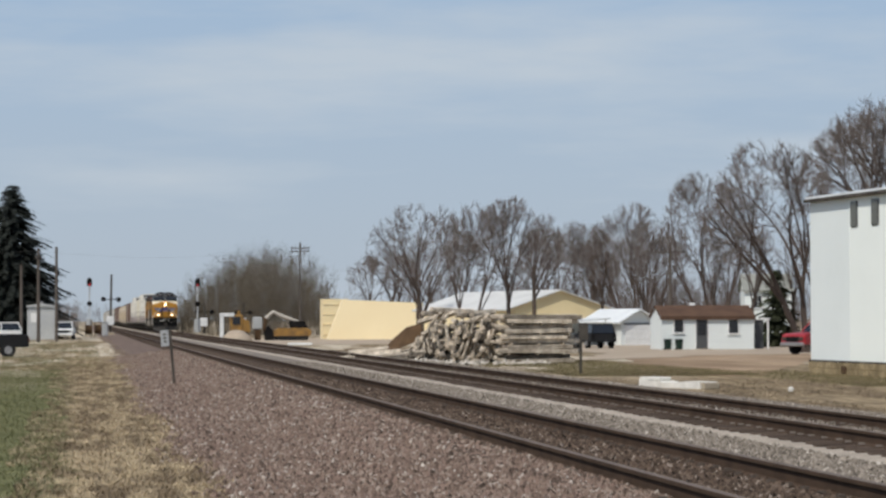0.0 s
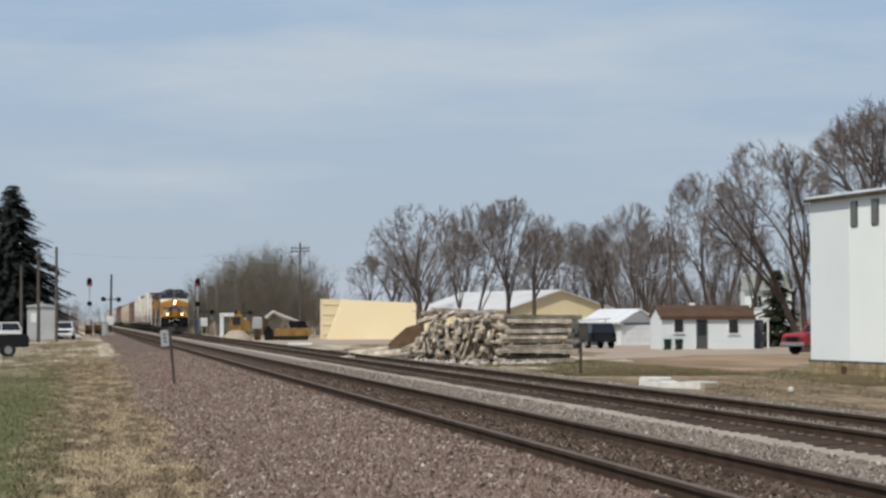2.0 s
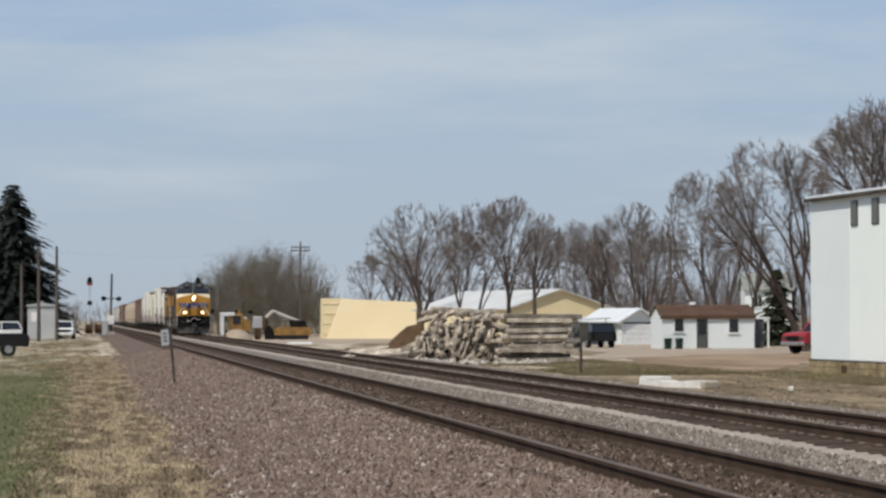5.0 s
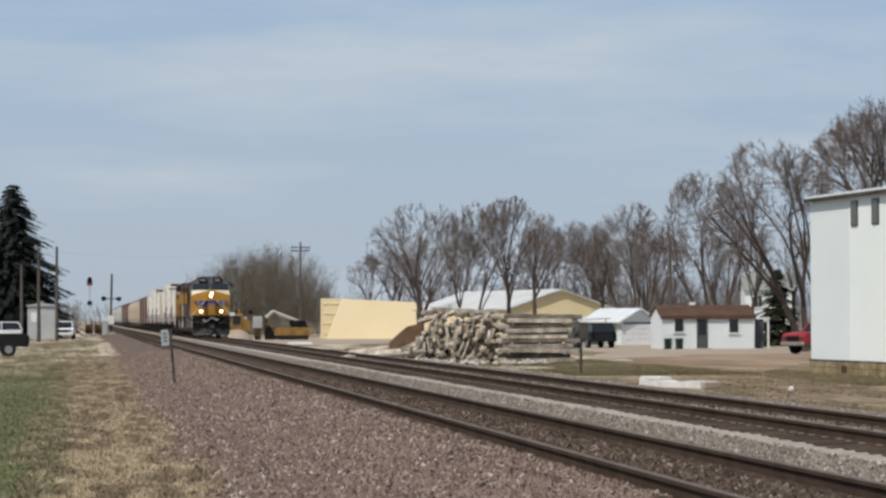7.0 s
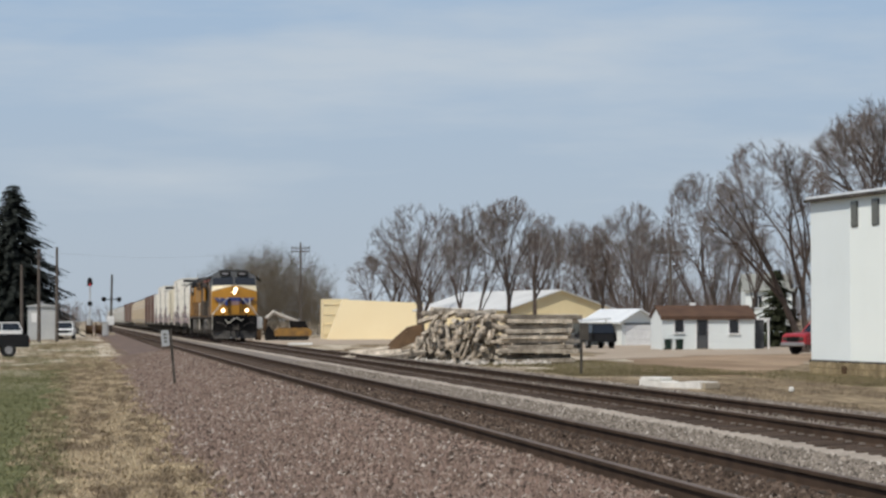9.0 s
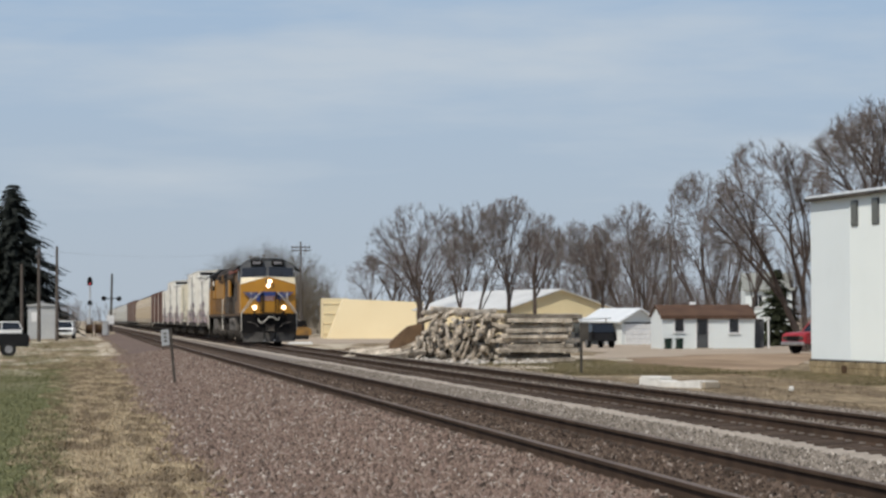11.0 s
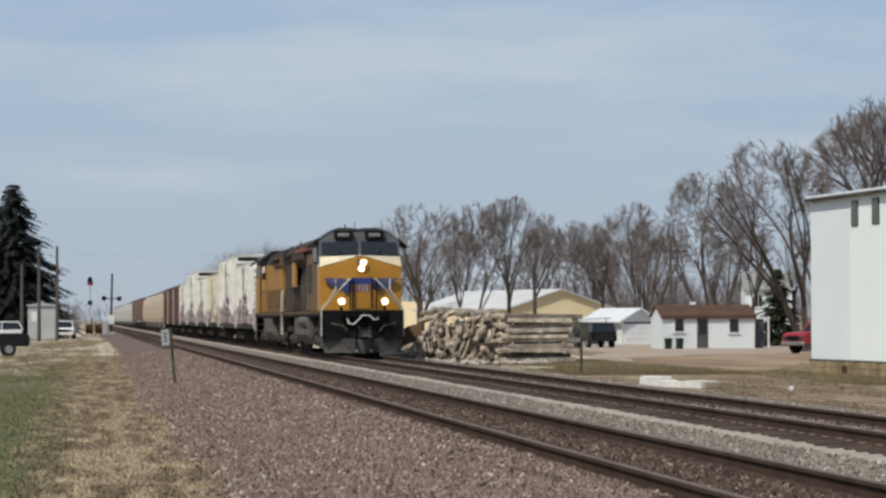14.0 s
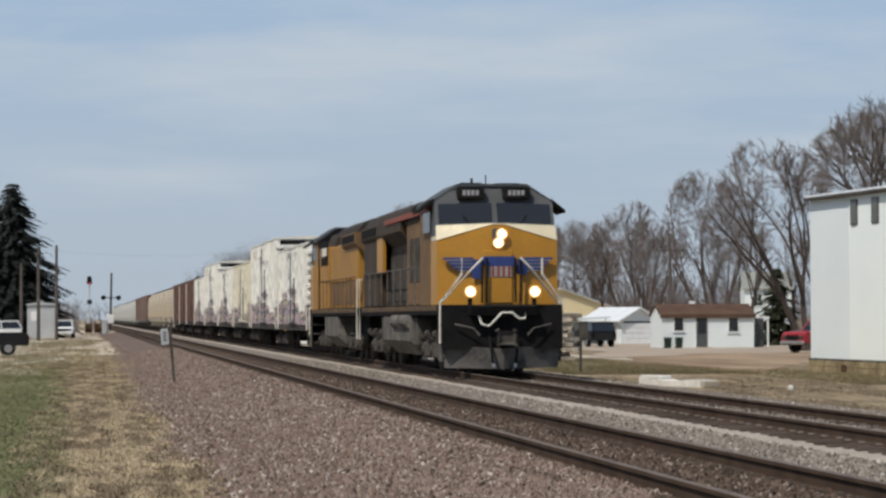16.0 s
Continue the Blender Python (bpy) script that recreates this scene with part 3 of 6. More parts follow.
    part("nose_door", box(B(), (-0.36, 0.885, 1.74), (0.36, 0.925, 3.05), 0.015), YELLOW, e)
    for x in (-0.42, -0.30, 0.42, 0.56):
        part("grab_post", rod(B(), (x, 0.80, 1.75), (x, 0.80, 2.85), 0.028), UNDER_BLACK, e)
    # winged emblem in plain shapes
    part("shield_top", box(B(), (-0.42, 0.868, 2.66), (0.42, 0.882, 2.90)), BLUE, e, "blue shield top")
    part("emblem_panel", box(B(), (-0.66, 0.868, 2.35), (-0.44, 0.90, 2.82)), BLUE, e, "blue emblem panel")
    part("emblem_panel", box(B(), (0.48, 0.868, 2.45), (0.72, 0.90, 2.84)), BLUE, e, "blue emblem panel")
    for s in (-1, 1):
        for k in range(4):
            x0, x1 = sorted((s * 0.62, s * (1.38 - 0.10 * k)))
            part("wing_stripe", box(B(), (x0, 0.895, 2.82 - k * 0.085), (x1, 0.995, 2.875 - k * 0.085)), BLUE, e, "blue wing stripe")
            x0, x1 = sorted((s * 0.62, s * (1.30 - 0.10 * k)))
            part("wing_line", box(B(), (x0, 0.90, 2.797 - k * 0.085), (x1, 0.992, 2.815 - k * 0.085)), WING_WHITE, e, "dulled white line between the wing stripes")
    part("shield_ground", box(B(), (-0.33, 0.874, 2.39), (0.33, 0.884, 2.66)), WING_WHITE, e, "dull white shield ground")
    for k in range(5):
        x = -0.30 + k * 0.135
        part("shield_stripe", box(B(), (x, 0.866, 2.40), (x + 0.06, 0.874, 2.66)), RED_STRIPE, e, "red shield stripe")
    # cab
    bm = B()
    prof = [(-1.52, 3.30), (1.52, 3.30), (1.50, 4.27), (0.86, 4.70), (-0.86, 4.70), (-1.50, 4.27)]
    f = [bm.verts.new((x, {3.30: 1.25, 4.27: 1.72, 4.70: 1.98}[z], z)) for x, z in prof]
    g = [bm.verts.new((x, 4.6, z)) for x, z in prof]
    bm.faces.new(f), bm.faces.new(g[::-1])
    for i in range(6):
        bm.faces.new((f[(i + 1) % 6], f[i], g[i], g[(i + 1) % 6]))
    bmesh.ops.recalc_face_normals(bm, faces=bm.faces)
    cab = part("cab", bm, LOCO_GREY, e, "grey upper cab with sloping roof sides")
    for s in (-1, 1):
        x0, x1 = sorted((s * 1.50, s * 1.525))
        # a darker, browner yellow than the nose
        part("cab_side", box(B(), (x0, 2.3, 1.70), (x1, 4.6, 4.12)), YELLOW_DULL if lit else YELLOW_WORN, e, "dull yellow cab side")
        part("side_window", box(B(), (s * 1.515 - 0.02, 2.4, 3.55), (s * 1.515 + 0.02, 3.9, 4.08)), DARK_GLASS, cab)
        if not lit:
            w = part("cab_window", box(B(), (s * 1.46 - 0.02, 5.6, 3.30), (s * 1.46 + 0.02, 8.3, 4.15), 0.01), UNDER_BLACK, cab, "dark cab window")
            part("window_blind", box(B(), (s * 1.485 - 0.01, 6.0, 3.62), (s * 1.485 + 0.01, 8.0, 3.92)), HANDRAIL, w, "pale blind half drawn")
        # windscreen half
        bm = B()
        x0, x1 = s * 0.07, s * 1.42
        pts = [(x0, 1.452, 3.72), (x1, 1.452, 3.72), (x1 * 0.995, 1.70, 4.23), (x0, 1.715, 4.27)]
        v = [bm.verts.new(p) for p in pts] + [bm.verts.new((p[0], p[1] - 0.03, p[2])) for p in pts]
        bm.faces.new(v[:4]), bm.faces.new(v[4:][::-1])
        for i in range(4):
            bm.faces.new((v[i], v[(i + 1) % 4], v[4 + (i + 1) % 4], v[4 + i]))
        bmesh.ops.recalc_face_normals(bm, faces=bm.faces)
        part("windscreen", bm, DARK_GLASS, cab, "dark windscreen")
        part("wiper", bent(B(), [(s * 0.62, 1.40, 3.70), (s * 0.8, 1.47, 3.95)], 0.015), UNDER_BLACK, cab)
        x0, x1 = sorted((s * 0.24, s * 0.92))
        board = part("number_board", box(B(), (x0, 1.62, 4.36), (x1, 1.95, 4.66), 0.02), UNDER_BLACK, cab, "black number board with pale figures as bars")
        for k in range(4):
            part("figure_bar", box(B(), (x0 + 0.13 + k * 0.11, 1.605, 4.45), (x0 + 0.205 + k * 0.11, 1.63, 4.58)), WING_WHITE, board)
        part("sunshade", prism(B(), [(s * 1.50, 4.27), (s * 1.86, 4.02), (s * 1.86, 4.09), (s * 1.50, 4.38)], 1, 1.85, 3.4), UNDER_BLACK, cab, "dark sunshade over the side window")
    bm = prism(B(), [(-1.62, 4.20), (-1.58, 4.30), (-0.88, 4.755), (0.88, 4.755), (1.58, 4.30), (1.62, 4.20), (1.50, 4.24), (0.85, 4.69), (-0.85, 4.69), (-1.50, 4.24)], 1, 1.9, 4.8)
    part("cab_roof", bm, LOCO_GREY, cab)
    bm = rod(B(), (-0.45, 2.5, 4.74), (-0.45, 2.5, 4.92), 0.03)
    box(bm, (-0.75, 2.3, 4.74), (-0.2, 2.6, 4.80)), box(bm, (0.15, 2.3, 4.74), (0.75, 2.7, 4.79))
    rod(bm, (-0.1, 2.4, 4.74), (-0.1, 2.4, 5.0), 0.015)
    part("antenna", bm, UNDER_BLACK, cab)
    # lamps
    lamp = LAMP_ON if lit else DARK_GLASS
    part("headlamp_case", box(B(), (-0.14, 0.90, 3.10), (0.18, 1.0, 3.60), 0.03), LOCO_GREY, e)
    for x, z in ((0.09, 3.46), (0.01, 3.24)):
        lens = part("headlamp", rod(B(), (x, 0.84, z), (x, 0.91, z), 0.10 if lit else 0.09, n=14), lamp, e, "glowing twin headlamp" if lit else "")
        # on the lit unit the rim glows to stand for the lamp's glare
        part("rim", rod(B(), (x, 0.86, z), (x, 0.905, z), 0.15, n=16), LAMP_GLARE if lit else LOCO_GREY, lens)
    for x in (-0.8, 0.8):
        case = part("ditch_lamp", rod(B(), (x, 0.13, 2.02), (x, 0.30, 2.02), 0.14, n=14), LOCO_GREY, e)
        part("lens", rod(B(), (x, 0.09, 2.02), (x, 0.14, 2.02), 0.105 if lit else 0.09, n=14), lamp, case)
        part("rim", rod(B(), (x, 0.11, 2.02), (x, 0.135, 2.02), 0.155, n=16), LAMP_GLARE if lit else LOCO_GREY, case)
        part("lamp_stand", box(B(), (x - 0.05, 0.2, 1.69), (x + 0.05, 0.3, 1.9)), UNDER_BLACK, e)
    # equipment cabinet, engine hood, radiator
    part("equipment_cabinet", box(B(), (-1.45, 4.6, 1.70), (1.2 if lit else 1.45, 8.4, 3.95), 0.03), YELLOW_DULL if lit else YELLOW_WORN, e, "dull yellow equipment cabinet")
    for y in (5.3, 6.6):
        part("louvre_door", box(B(), (-1.475, y, 2.35), (-1.44, y + 0.95, 3.5)), UNDER_GREY, e, "dark louvred door")
    part("cabinet_roof", prism(B(), [(-1.5, 3.95), (1.25, 3.95), (1.0, 4.45), (-1.0, 4.45)], 1, 4.6, 8.6), SOOT, e)
    x0 = -1.535
    part("roof_stripe", box(B(), (x0, 2.4, 4.06), (x0 + 0.1, 13.6, 4.20)), RED_STRIPE, e, "red band under the roof")
    # the lit unit's hood and radiator carry their side shade as dark brown
    part("engine_hood", box(B(), (-1.15 if lit else -1.38, 8.4, 1.70), (1.15 if lit else 1.38, L - 1.2, 3.9), 0.04), HOOD_DARK if lit else YELLOW_WORN, e, "engine hood with doors, side shade in its dark colour" if lit else "yellow engine hood with doors")
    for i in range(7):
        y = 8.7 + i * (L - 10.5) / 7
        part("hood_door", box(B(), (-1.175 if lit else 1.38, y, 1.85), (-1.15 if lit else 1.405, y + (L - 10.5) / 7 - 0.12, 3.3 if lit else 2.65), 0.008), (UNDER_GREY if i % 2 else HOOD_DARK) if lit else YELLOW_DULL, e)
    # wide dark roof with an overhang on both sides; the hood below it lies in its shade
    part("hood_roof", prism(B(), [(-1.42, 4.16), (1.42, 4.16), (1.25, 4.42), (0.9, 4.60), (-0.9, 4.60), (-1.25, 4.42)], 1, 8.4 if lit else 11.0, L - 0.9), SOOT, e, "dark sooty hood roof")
    part("exhaust_stack", box(B(), (-0.3, 10.2, 4.58), (0.3, 11.2, 4.72), 0.04), UNDER_BLACK, e)
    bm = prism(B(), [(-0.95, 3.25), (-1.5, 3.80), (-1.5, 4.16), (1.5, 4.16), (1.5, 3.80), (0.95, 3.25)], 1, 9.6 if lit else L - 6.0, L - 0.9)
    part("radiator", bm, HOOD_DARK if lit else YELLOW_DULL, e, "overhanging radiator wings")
    if lit:
        for s in (-1, 1):
            x0, x1 = sorted((s * 0.94, s * 1.42))
            # the sunlit face is painted bright yellow between the shade-coloured parts
            part("radiator_bulkhead", box(B(), (s * 1.40 - 0.05, 14.9, 2.7), (s * 1.40 + 0.05, 16.55, 3.85)), YELLOW, e, "yellow panel under the radiator wing, bright as its sunlit face")
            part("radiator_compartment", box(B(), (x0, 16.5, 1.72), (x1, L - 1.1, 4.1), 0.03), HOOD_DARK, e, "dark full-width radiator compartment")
    for s in (-1, 1):
        part("radiator_grille", box(B(), (s * 1.50 - 0.02, L - 5.6, 3.86), (s * 1.50 + 0.02, L - 1.3, 4.1)), UNDER_BLACK, e)
    # walkway rails
    for s in (-1, 1):
        ys = [4.7 + i * (L - 6.2) / 9 for i in range(10)]
        for y in ys:
            part("stanchion", rod(B(), (s * 1.46, y, 1.70), (s * 1.46, y, 2.72), 0.02, n=6), TANK_GREY if lit else YELLOW_DULL, e)
        part("handrail", bent(B(), [(s * 1.46, ys[0], 2.72), (s * 1.46, ys[-1], 2.72), (s * 1.46, L - 0.5, 1.9)], 0.02), TANK_GREY if lit else YELLOW_DULL, e)
        part("rear_handrail", bent(B(), [(s * 1.5, L - 0.35, 0.7), (s * 1.5, L - 0.35, 2.6), (s * 0.5, L - 0.25, 2.72)], 0.026), HANDRAIL, e, "white rear handrail")
    # tanks and running gear
    m0, m1 = 7.2, L - 7.6
    bm = prism(B(), [(-1.48, 1.42), (1.48, 1.42), (1.48, 0.75), (1.05, 0.36), (-1.05, 0.36), (-1.48, 0.75)], 1, m0, m1)
    part("fuel_tank", bm, TANK_GREY, e, "dusty grey fuel tank")
    for k in range(2):
        y0 = m0 + 0.3 + k * 2.2
        part("air_reservoir", rod(B(), (-1.40, y0, 1.28), (-1.40, y0 + 1.9, 1.28), 0.21, n=14), TANK_GREY, e)
    part("equipment_box", box(B(), (-1.40, m0 - 0.6, 0.62), (-0.6, m0 - 0.05, 1.40), 0.04), UNDER_GREY, e)
    part("equipment_box", box(B(), (-1.46, m1 + 0.05, 0.7), (-0.6, m1 + 0.7, 1.42), 0.04), UNDER_GREY, e)
    for y0 in (1.9, L - 6.6):
        ax = [y0 + 0.55, y0 + 2.35, y0 + 4.15]
        truck_frame(e, y0, y0 + 4.7, ax, 0.53)
        for a in ax:
            wheelset(e, a, 0.53)
        bm = box(B(), (-0.9, y0 + 0.2, 0.75), (0.9, y0 + 4.5, 1.45))
        part("truck_bolster", bm, UNDER_BLACK, e)
        for a in ax:
            part("brake_cylinder", rod(B(), (-1.25, a + 0.5, 0.95), (-1.25, a + 0.95, 0.95), 0.12, n=10), UNDER_GREY, e)
    return e


def graffiti(paint, seed):
    """Car paint with streaks of rust and sprayed blotches along the lower side."""
    m = material("sprayed_car_paint", paint, tuple(c * 0.86 for c in paint), 0.65, coarse=0.8, fine=2.2, bump=0.05, third=tuple(c * 0.55 for c in paint))
    n, l = m.node_tree.nodes, m.node_tree.links
    b = n["Principled BSDF"]
    old = b.inputs["Base Color"].links[0].from_socket
    co, sep = n.new("ShaderNodeTexCoord"), n.new("ShaderNodeSeparateXYZ")
    l.new(co.outputs["Object"], sep.inputs[0])
    where = n.new("ShaderNodeTexNoise")
    where.noise_dimensions = "4D"
    where.inputs["W"].default_value, where.inputs["Scale"].default_value, where.inputs["Detail"].default_value = seed, 1.0, 4
    hue = n.new("ShaderNodeTexNoise")
    hue.noise_dimensions = "4D"
    hue.inputs["W"].default_value, hue.inputs["Scale"].default_value = seed + 5, 2.0
    along = n.new("ShaderNodeMapping")
    along.inputs["Scale"].default_value = (1.0, 0.22, 1.3)
    l.new(co.outputs["Object"], along.inputs[0])
    l.new(along.outputs[0], where.inputs["Vector"])
    l.new(along.outputs[0], hue.inputs["Vector"])
    cols = n.new("ShaderNodeValToRGB")
    cols.color_ramp.interpolation = "CONSTANT"
    e = cols.color_ramp.elements
    e[0].color, e[1].color, e[1].position = (0.07, 0.07, 0.08, 1), (0.24, 0.16, 0.19, 1), 0.45
    for p, c in ((0.50, (0.40, 0.30, 0.31, 1)), (0.55, (0.05, 0.05, 0.06, 1)), (0.60, (0.46, 0.38, 0.20, 1)), (0.66, (0.14, 0.20, 0.20, 1))):
        x = e.new(p)
        x.color = c
    l.new(hue.outputs[0], cols.inputs[0])
    low = n.new("ShaderNodeMapRange")
    low.inputs[1].default_value, low.inputs[2].default_value, low.inputs[3].default_value, low.inputs[4].default_value = 1.3, 2.9, 0.15, -0.15
    l.new(sep.outputs[2], low.inputs[0])
    add = n.new("ShaderNodeMath")
    l.new(low.outputs[0], add.inputs[0])
    l.new(where.outputs[0], add.inputs[1])
    cut = n.new("ShaderNodeMapRange")
    cut.inputs[1].default_value, cut.inputs[2].default_value, cut.inputs[4].default_value = 0.475, 0.54, 0.85
    l.new(add.outputs[0], cut.inputs[0])
    mix = n.new("ShaderNodeMix")
    mix.data_type = "RGBA"
    l.new(cut.outputs[0], mix.inputs[0])
    l.new(old, mix.inputs[6])
    l.new(cols.outputs[0], mix.inputs[7])
    l.new(mix.outputs[2], b.inputs["Base Color"])
    return m


CAR_WHITE = graffiti((0.81, 0.79, 0.72), 1.0)
CAR_CREAM = graffiti((0.73, 0.68, 0.54), 7.0)
CAR_BROWN = material("boxcar_brown", (0.135, 0.068, 0.05), (0.075, 0.04, 0.032), 0.8, coarse=0.7, fine=5, bump=0.05, third=(0.20, 0.11, 0.09))
CAR_TAN = material("hopper_tan", (0.50, 0.42, 0.31), (0.42, 0.35, 0.26), 0.7, coarse=0.7, fine=5, bump=0.05)
CAR_GREY = material("hopper_grey", (0.50, 0.49, 0.45), (0.42, 0.41, 0.38), 0.7, coarse=0.7, fine=5, bump=0.05)


def car_gear(c, L):
    """Underframe, couplers and two four-wheeled trucks."""
    part("underframe", box(B(), (-0.45, 0.2, 0.82), (0.45, L - 0.2, 1.12)), UNDER_BLACK, c)
    coupler(c, 0.15, -1)
    coupler(c, L - 0.15, 1)
    for y in (2.0, L - 2.0):
        truck_frame(c, y - 1.25, y + 1.25, [y - 0.87, y + 0.87], 0.45)
        for a in (y - 0.87, y + 0.87):
            wheelset(c, a, 0.45)


def ladder(c, x, y0, y1, z0, z1):
    bm = B()
    for y in (y0, y1):
        box(bm, (x - 0.02, y - 0.02, z0), (x + 0.02, y + 0.02, z1))
    k = int((z1 - z0) / 0.4)
    for i in range(k):
        box(bm, (x - 0.03, y0, z0 + 0.2 + i * 0.4), (x + 0.03, y1, z0 + 0.24 + i * 0.4))
    part("ladder", bm, HANDRAIL, c)


def boxcar(L, top, paint, label, unit=False):
    """A ribbed boxcar; with unit, a refrigerator car with a dark machinery end."""
    c = thing("boxcar", pose(0, 0, 0), label, "freight car", "freight cars of the train")
    part("body", box(B(), (-1.46, 0.45, 1.10), (1.46, L - 0.45, top - 0.12), 0.02), paint, c)
    part("roof", prism(B(), [(-1.50, top - 0.14), (1.50, top - 0.14), (1.50, top - 0.08), (0, top), (-1.50, top - 0.08)], 1, 0.42, L - 0.42), HANDRAIL if unit else paint, c)
    for s in (-1, 1):
        k = int(L / 1.1)
        for i in range(k + 1):
            y = 0.5 + i * (L - 1.0) / k
            if abs(y - L / 2) > 1.6:
                x0, x1 = sorted((s * 1.455, s * 1.515))
                part("side_rib", box(B(), (x0, y - 0.05, 1.12), (x1, y + 0.05, top - 0.16)), paint, c)
        x0, x1 = sorted((s * 1.46, s * 1.56))
        door = part("door", box(B(), (x0, L / 2 - 1.45, 1.2), (x1, L / 2 + 1.45, top - 0.3), 0.02), paint, c)
        # the shadow at the door's edge, laid on as a black strip
        part("door_gap", box(B(), (x0, L / 2 - 1.75, 1.3), (x1 - s * 0.05, L / 2 - 1.47, top - 1.4)) if s > 0 else box(B(), (x0 + 0.05, L / 2 - 1.75, 1.3), (x1, L / 2 - 1.47, top - 1.4)), UNDER_BLACK, door, "dark strip for the shadow beside the door")
        part("door_track", box(B(), (x0, L / 2 - 3.2, 1.10), (x1, L / 2 + 1.6, 1.17)), UNDER_GREY, door)
        part("door_bar", rod(B(), (s * 1.57, L / 2 - 0.6, 1.3), (s * 1.57, L / 2 - 0.6, top - 0.4), 0.03, n=6), UNDER_GREY, door)
        x0, x1 = sorted((s * 1.40, s * 1.49))
        part("side_sill", box(B(), (x0, 0.5, 0.88), (x1, L - 0.5, 1.12)), UNDER_GREY, c)
        ladder(c, s * 1.50, 0.55, 0.95, 0.9, top - 0.3)
        ladder(c, s * 1.50, L - 0.95, L - 0.55, 0.9, top - 0.3)
    bm = B()
    for i in range(9):
        z = 1.3 + i * (top - 1.8) / 8
        box(bm, (-1.50, 0.26, z - 0.09), (1.50, 0.46, z + 0.09), 0.03)
    part("end_ribs", bm, paint, c)
    if unit:
        part("machinery_grille", box(B(), (-1.3, 0.36, top - 0.75), (1.36, 0.44, top - 0.2)), UNDER_BLACK, c, "dark refrigeration grille")
    car_gear(c, L)
    return c


def hopper(L, top, paint, label):
    """A covered hopper with a curved side, sloping ends, bays and hatches."""
    c = thing("covered_hopper", pose(0, 0, 0), label, "freight car", "freight cars of the train")
    outline = [(-1.30, 1.15), (1.30, 1.15), (1.50, 1.7), (1.54, 2.6), (1.48, 3.5), (1.2, top - 0.35), (0.75, top - 0.12), (-0.75, top - 0.12), (-1.2, top - 0.35), (-1.48, 3.5), (-1.54, 2.6), (-1.50, 1.7)]
    part("body", prism(B(), outline, 1, 1.5, L - 1.5), paint, c, smooth=False)
    for y0, y1 in ((0.5, 1.5), (L - 1.5, L - 0.5)):
        bm = box(B(), (-1.45, y0, 1.0), (1.45, y1, 1.18))
        for s in (-1, 1):
            for y in (y0, y1 - 0.14):
                part("end_post", box(B(), (s * 1.4 - 0.06, y, 1.18), (s * 1.4 + 0.06, y + 0.14, top - 0.7)), paint, c)
        part("end_beam", box(B(), (-1.45, y0, top - 0.7), (1.45, y1, top - 0.55)), paint, c)
        part("end_platform", bm, paint, c)
    for i in range(3):
        y = 2.2 + i * (L - 4.4) / 3
        w = (L - 4.4) / 3
        bm = B()
        prism(bm, [(y + 0.1, 1.2), (y + w - 0.1, 1.2), (y + w * 0.62, 0.42), (y + w * 0.38, 0.42)], 0, -1.1, 1.1)
        part("discharge_bay", bm, paint, c)
    part("running_board", box(B(), (-0.9, 0.6, top - 0.06), (0.9, L - 0.6, top - 0.02)), UNDER_GREY, c)
    for i in range(5):
        y = 2.4 + i * (L - 4.8) / 4
        part("hatch", box(B(), (-0.35, y - 0.5, top - 0.12), (0.35, y + 0.5, top + 0.04), 0.03), paint, c)
    for s in (-1, 1):
        for i in range(int(L / 2.2)):
            y = 1.8 + i * 2.2
            if y < L - 1.7:
                part("side_rib", box(B(), (s * 1.53 - 0.03, y - 0.04, 1.5), (s * 1.53 + 0.03, y + 0.04, 3.0)), paint, c)
    ladder(c, -1.46, 0.6, 1.0, 1.0, top - 0.5)
    car_gear(c, L)
    return c


def build_train():
    lead = locomotive(22.0, True, "yellow and grey diesel locomotive with lit lamps on the far track")
    rolling.append((lead, 0.0, 0))
    rolling.append((locomotive(20.2, False, "yellow diesel locomotive coupled backwards behind the leader"), 42.4, 180))
    white_a = boxcar(18.5, 4.45, CAR_WHITE, "dirty white boxcar with sprayed lettering low on its side")
    tall = boxcar(20.6, 5.12, CAR_WHITE, "tall white refrigerator car with a dark grille end", unit=True)
    cream = boxcar(17.4, 4.45, CAR_CREAM, "cream boxcar with sprayed patches low on its side")
    brown = boxcar(17.4, 4.55, CAR_BROWN, "plain rust-brown boxcar with a sliding door")
    tan = hopper(17.2, 4.6, CAR_TAN, "tan covered hopper car")
    grey = hopper(17.2, 4.6, CAR_GREY, "grey covered hopper car")
    order = [(white_a, 18.5), (tall, 20.6), (cream, 17.4), (white_a, 18.5), (tall, 20.6), (white_a, 18.5)]
    order += [(brown, 17.4)] * 3 + [(tan, 17.2)] * 6 + [(brown, 17.4)] * 5 + [(grey, 17.2)] * 22
    at, used = 42.9, set()
    for c, L in order:
        if c.name in used:
            made = copy_thing(c, pose(0, 0, 0))
            followers.append((c, made))
            c = made
        used.add(c.name)
        rolling.append((c, at, 0))
        at += L + 0.15


build_train()


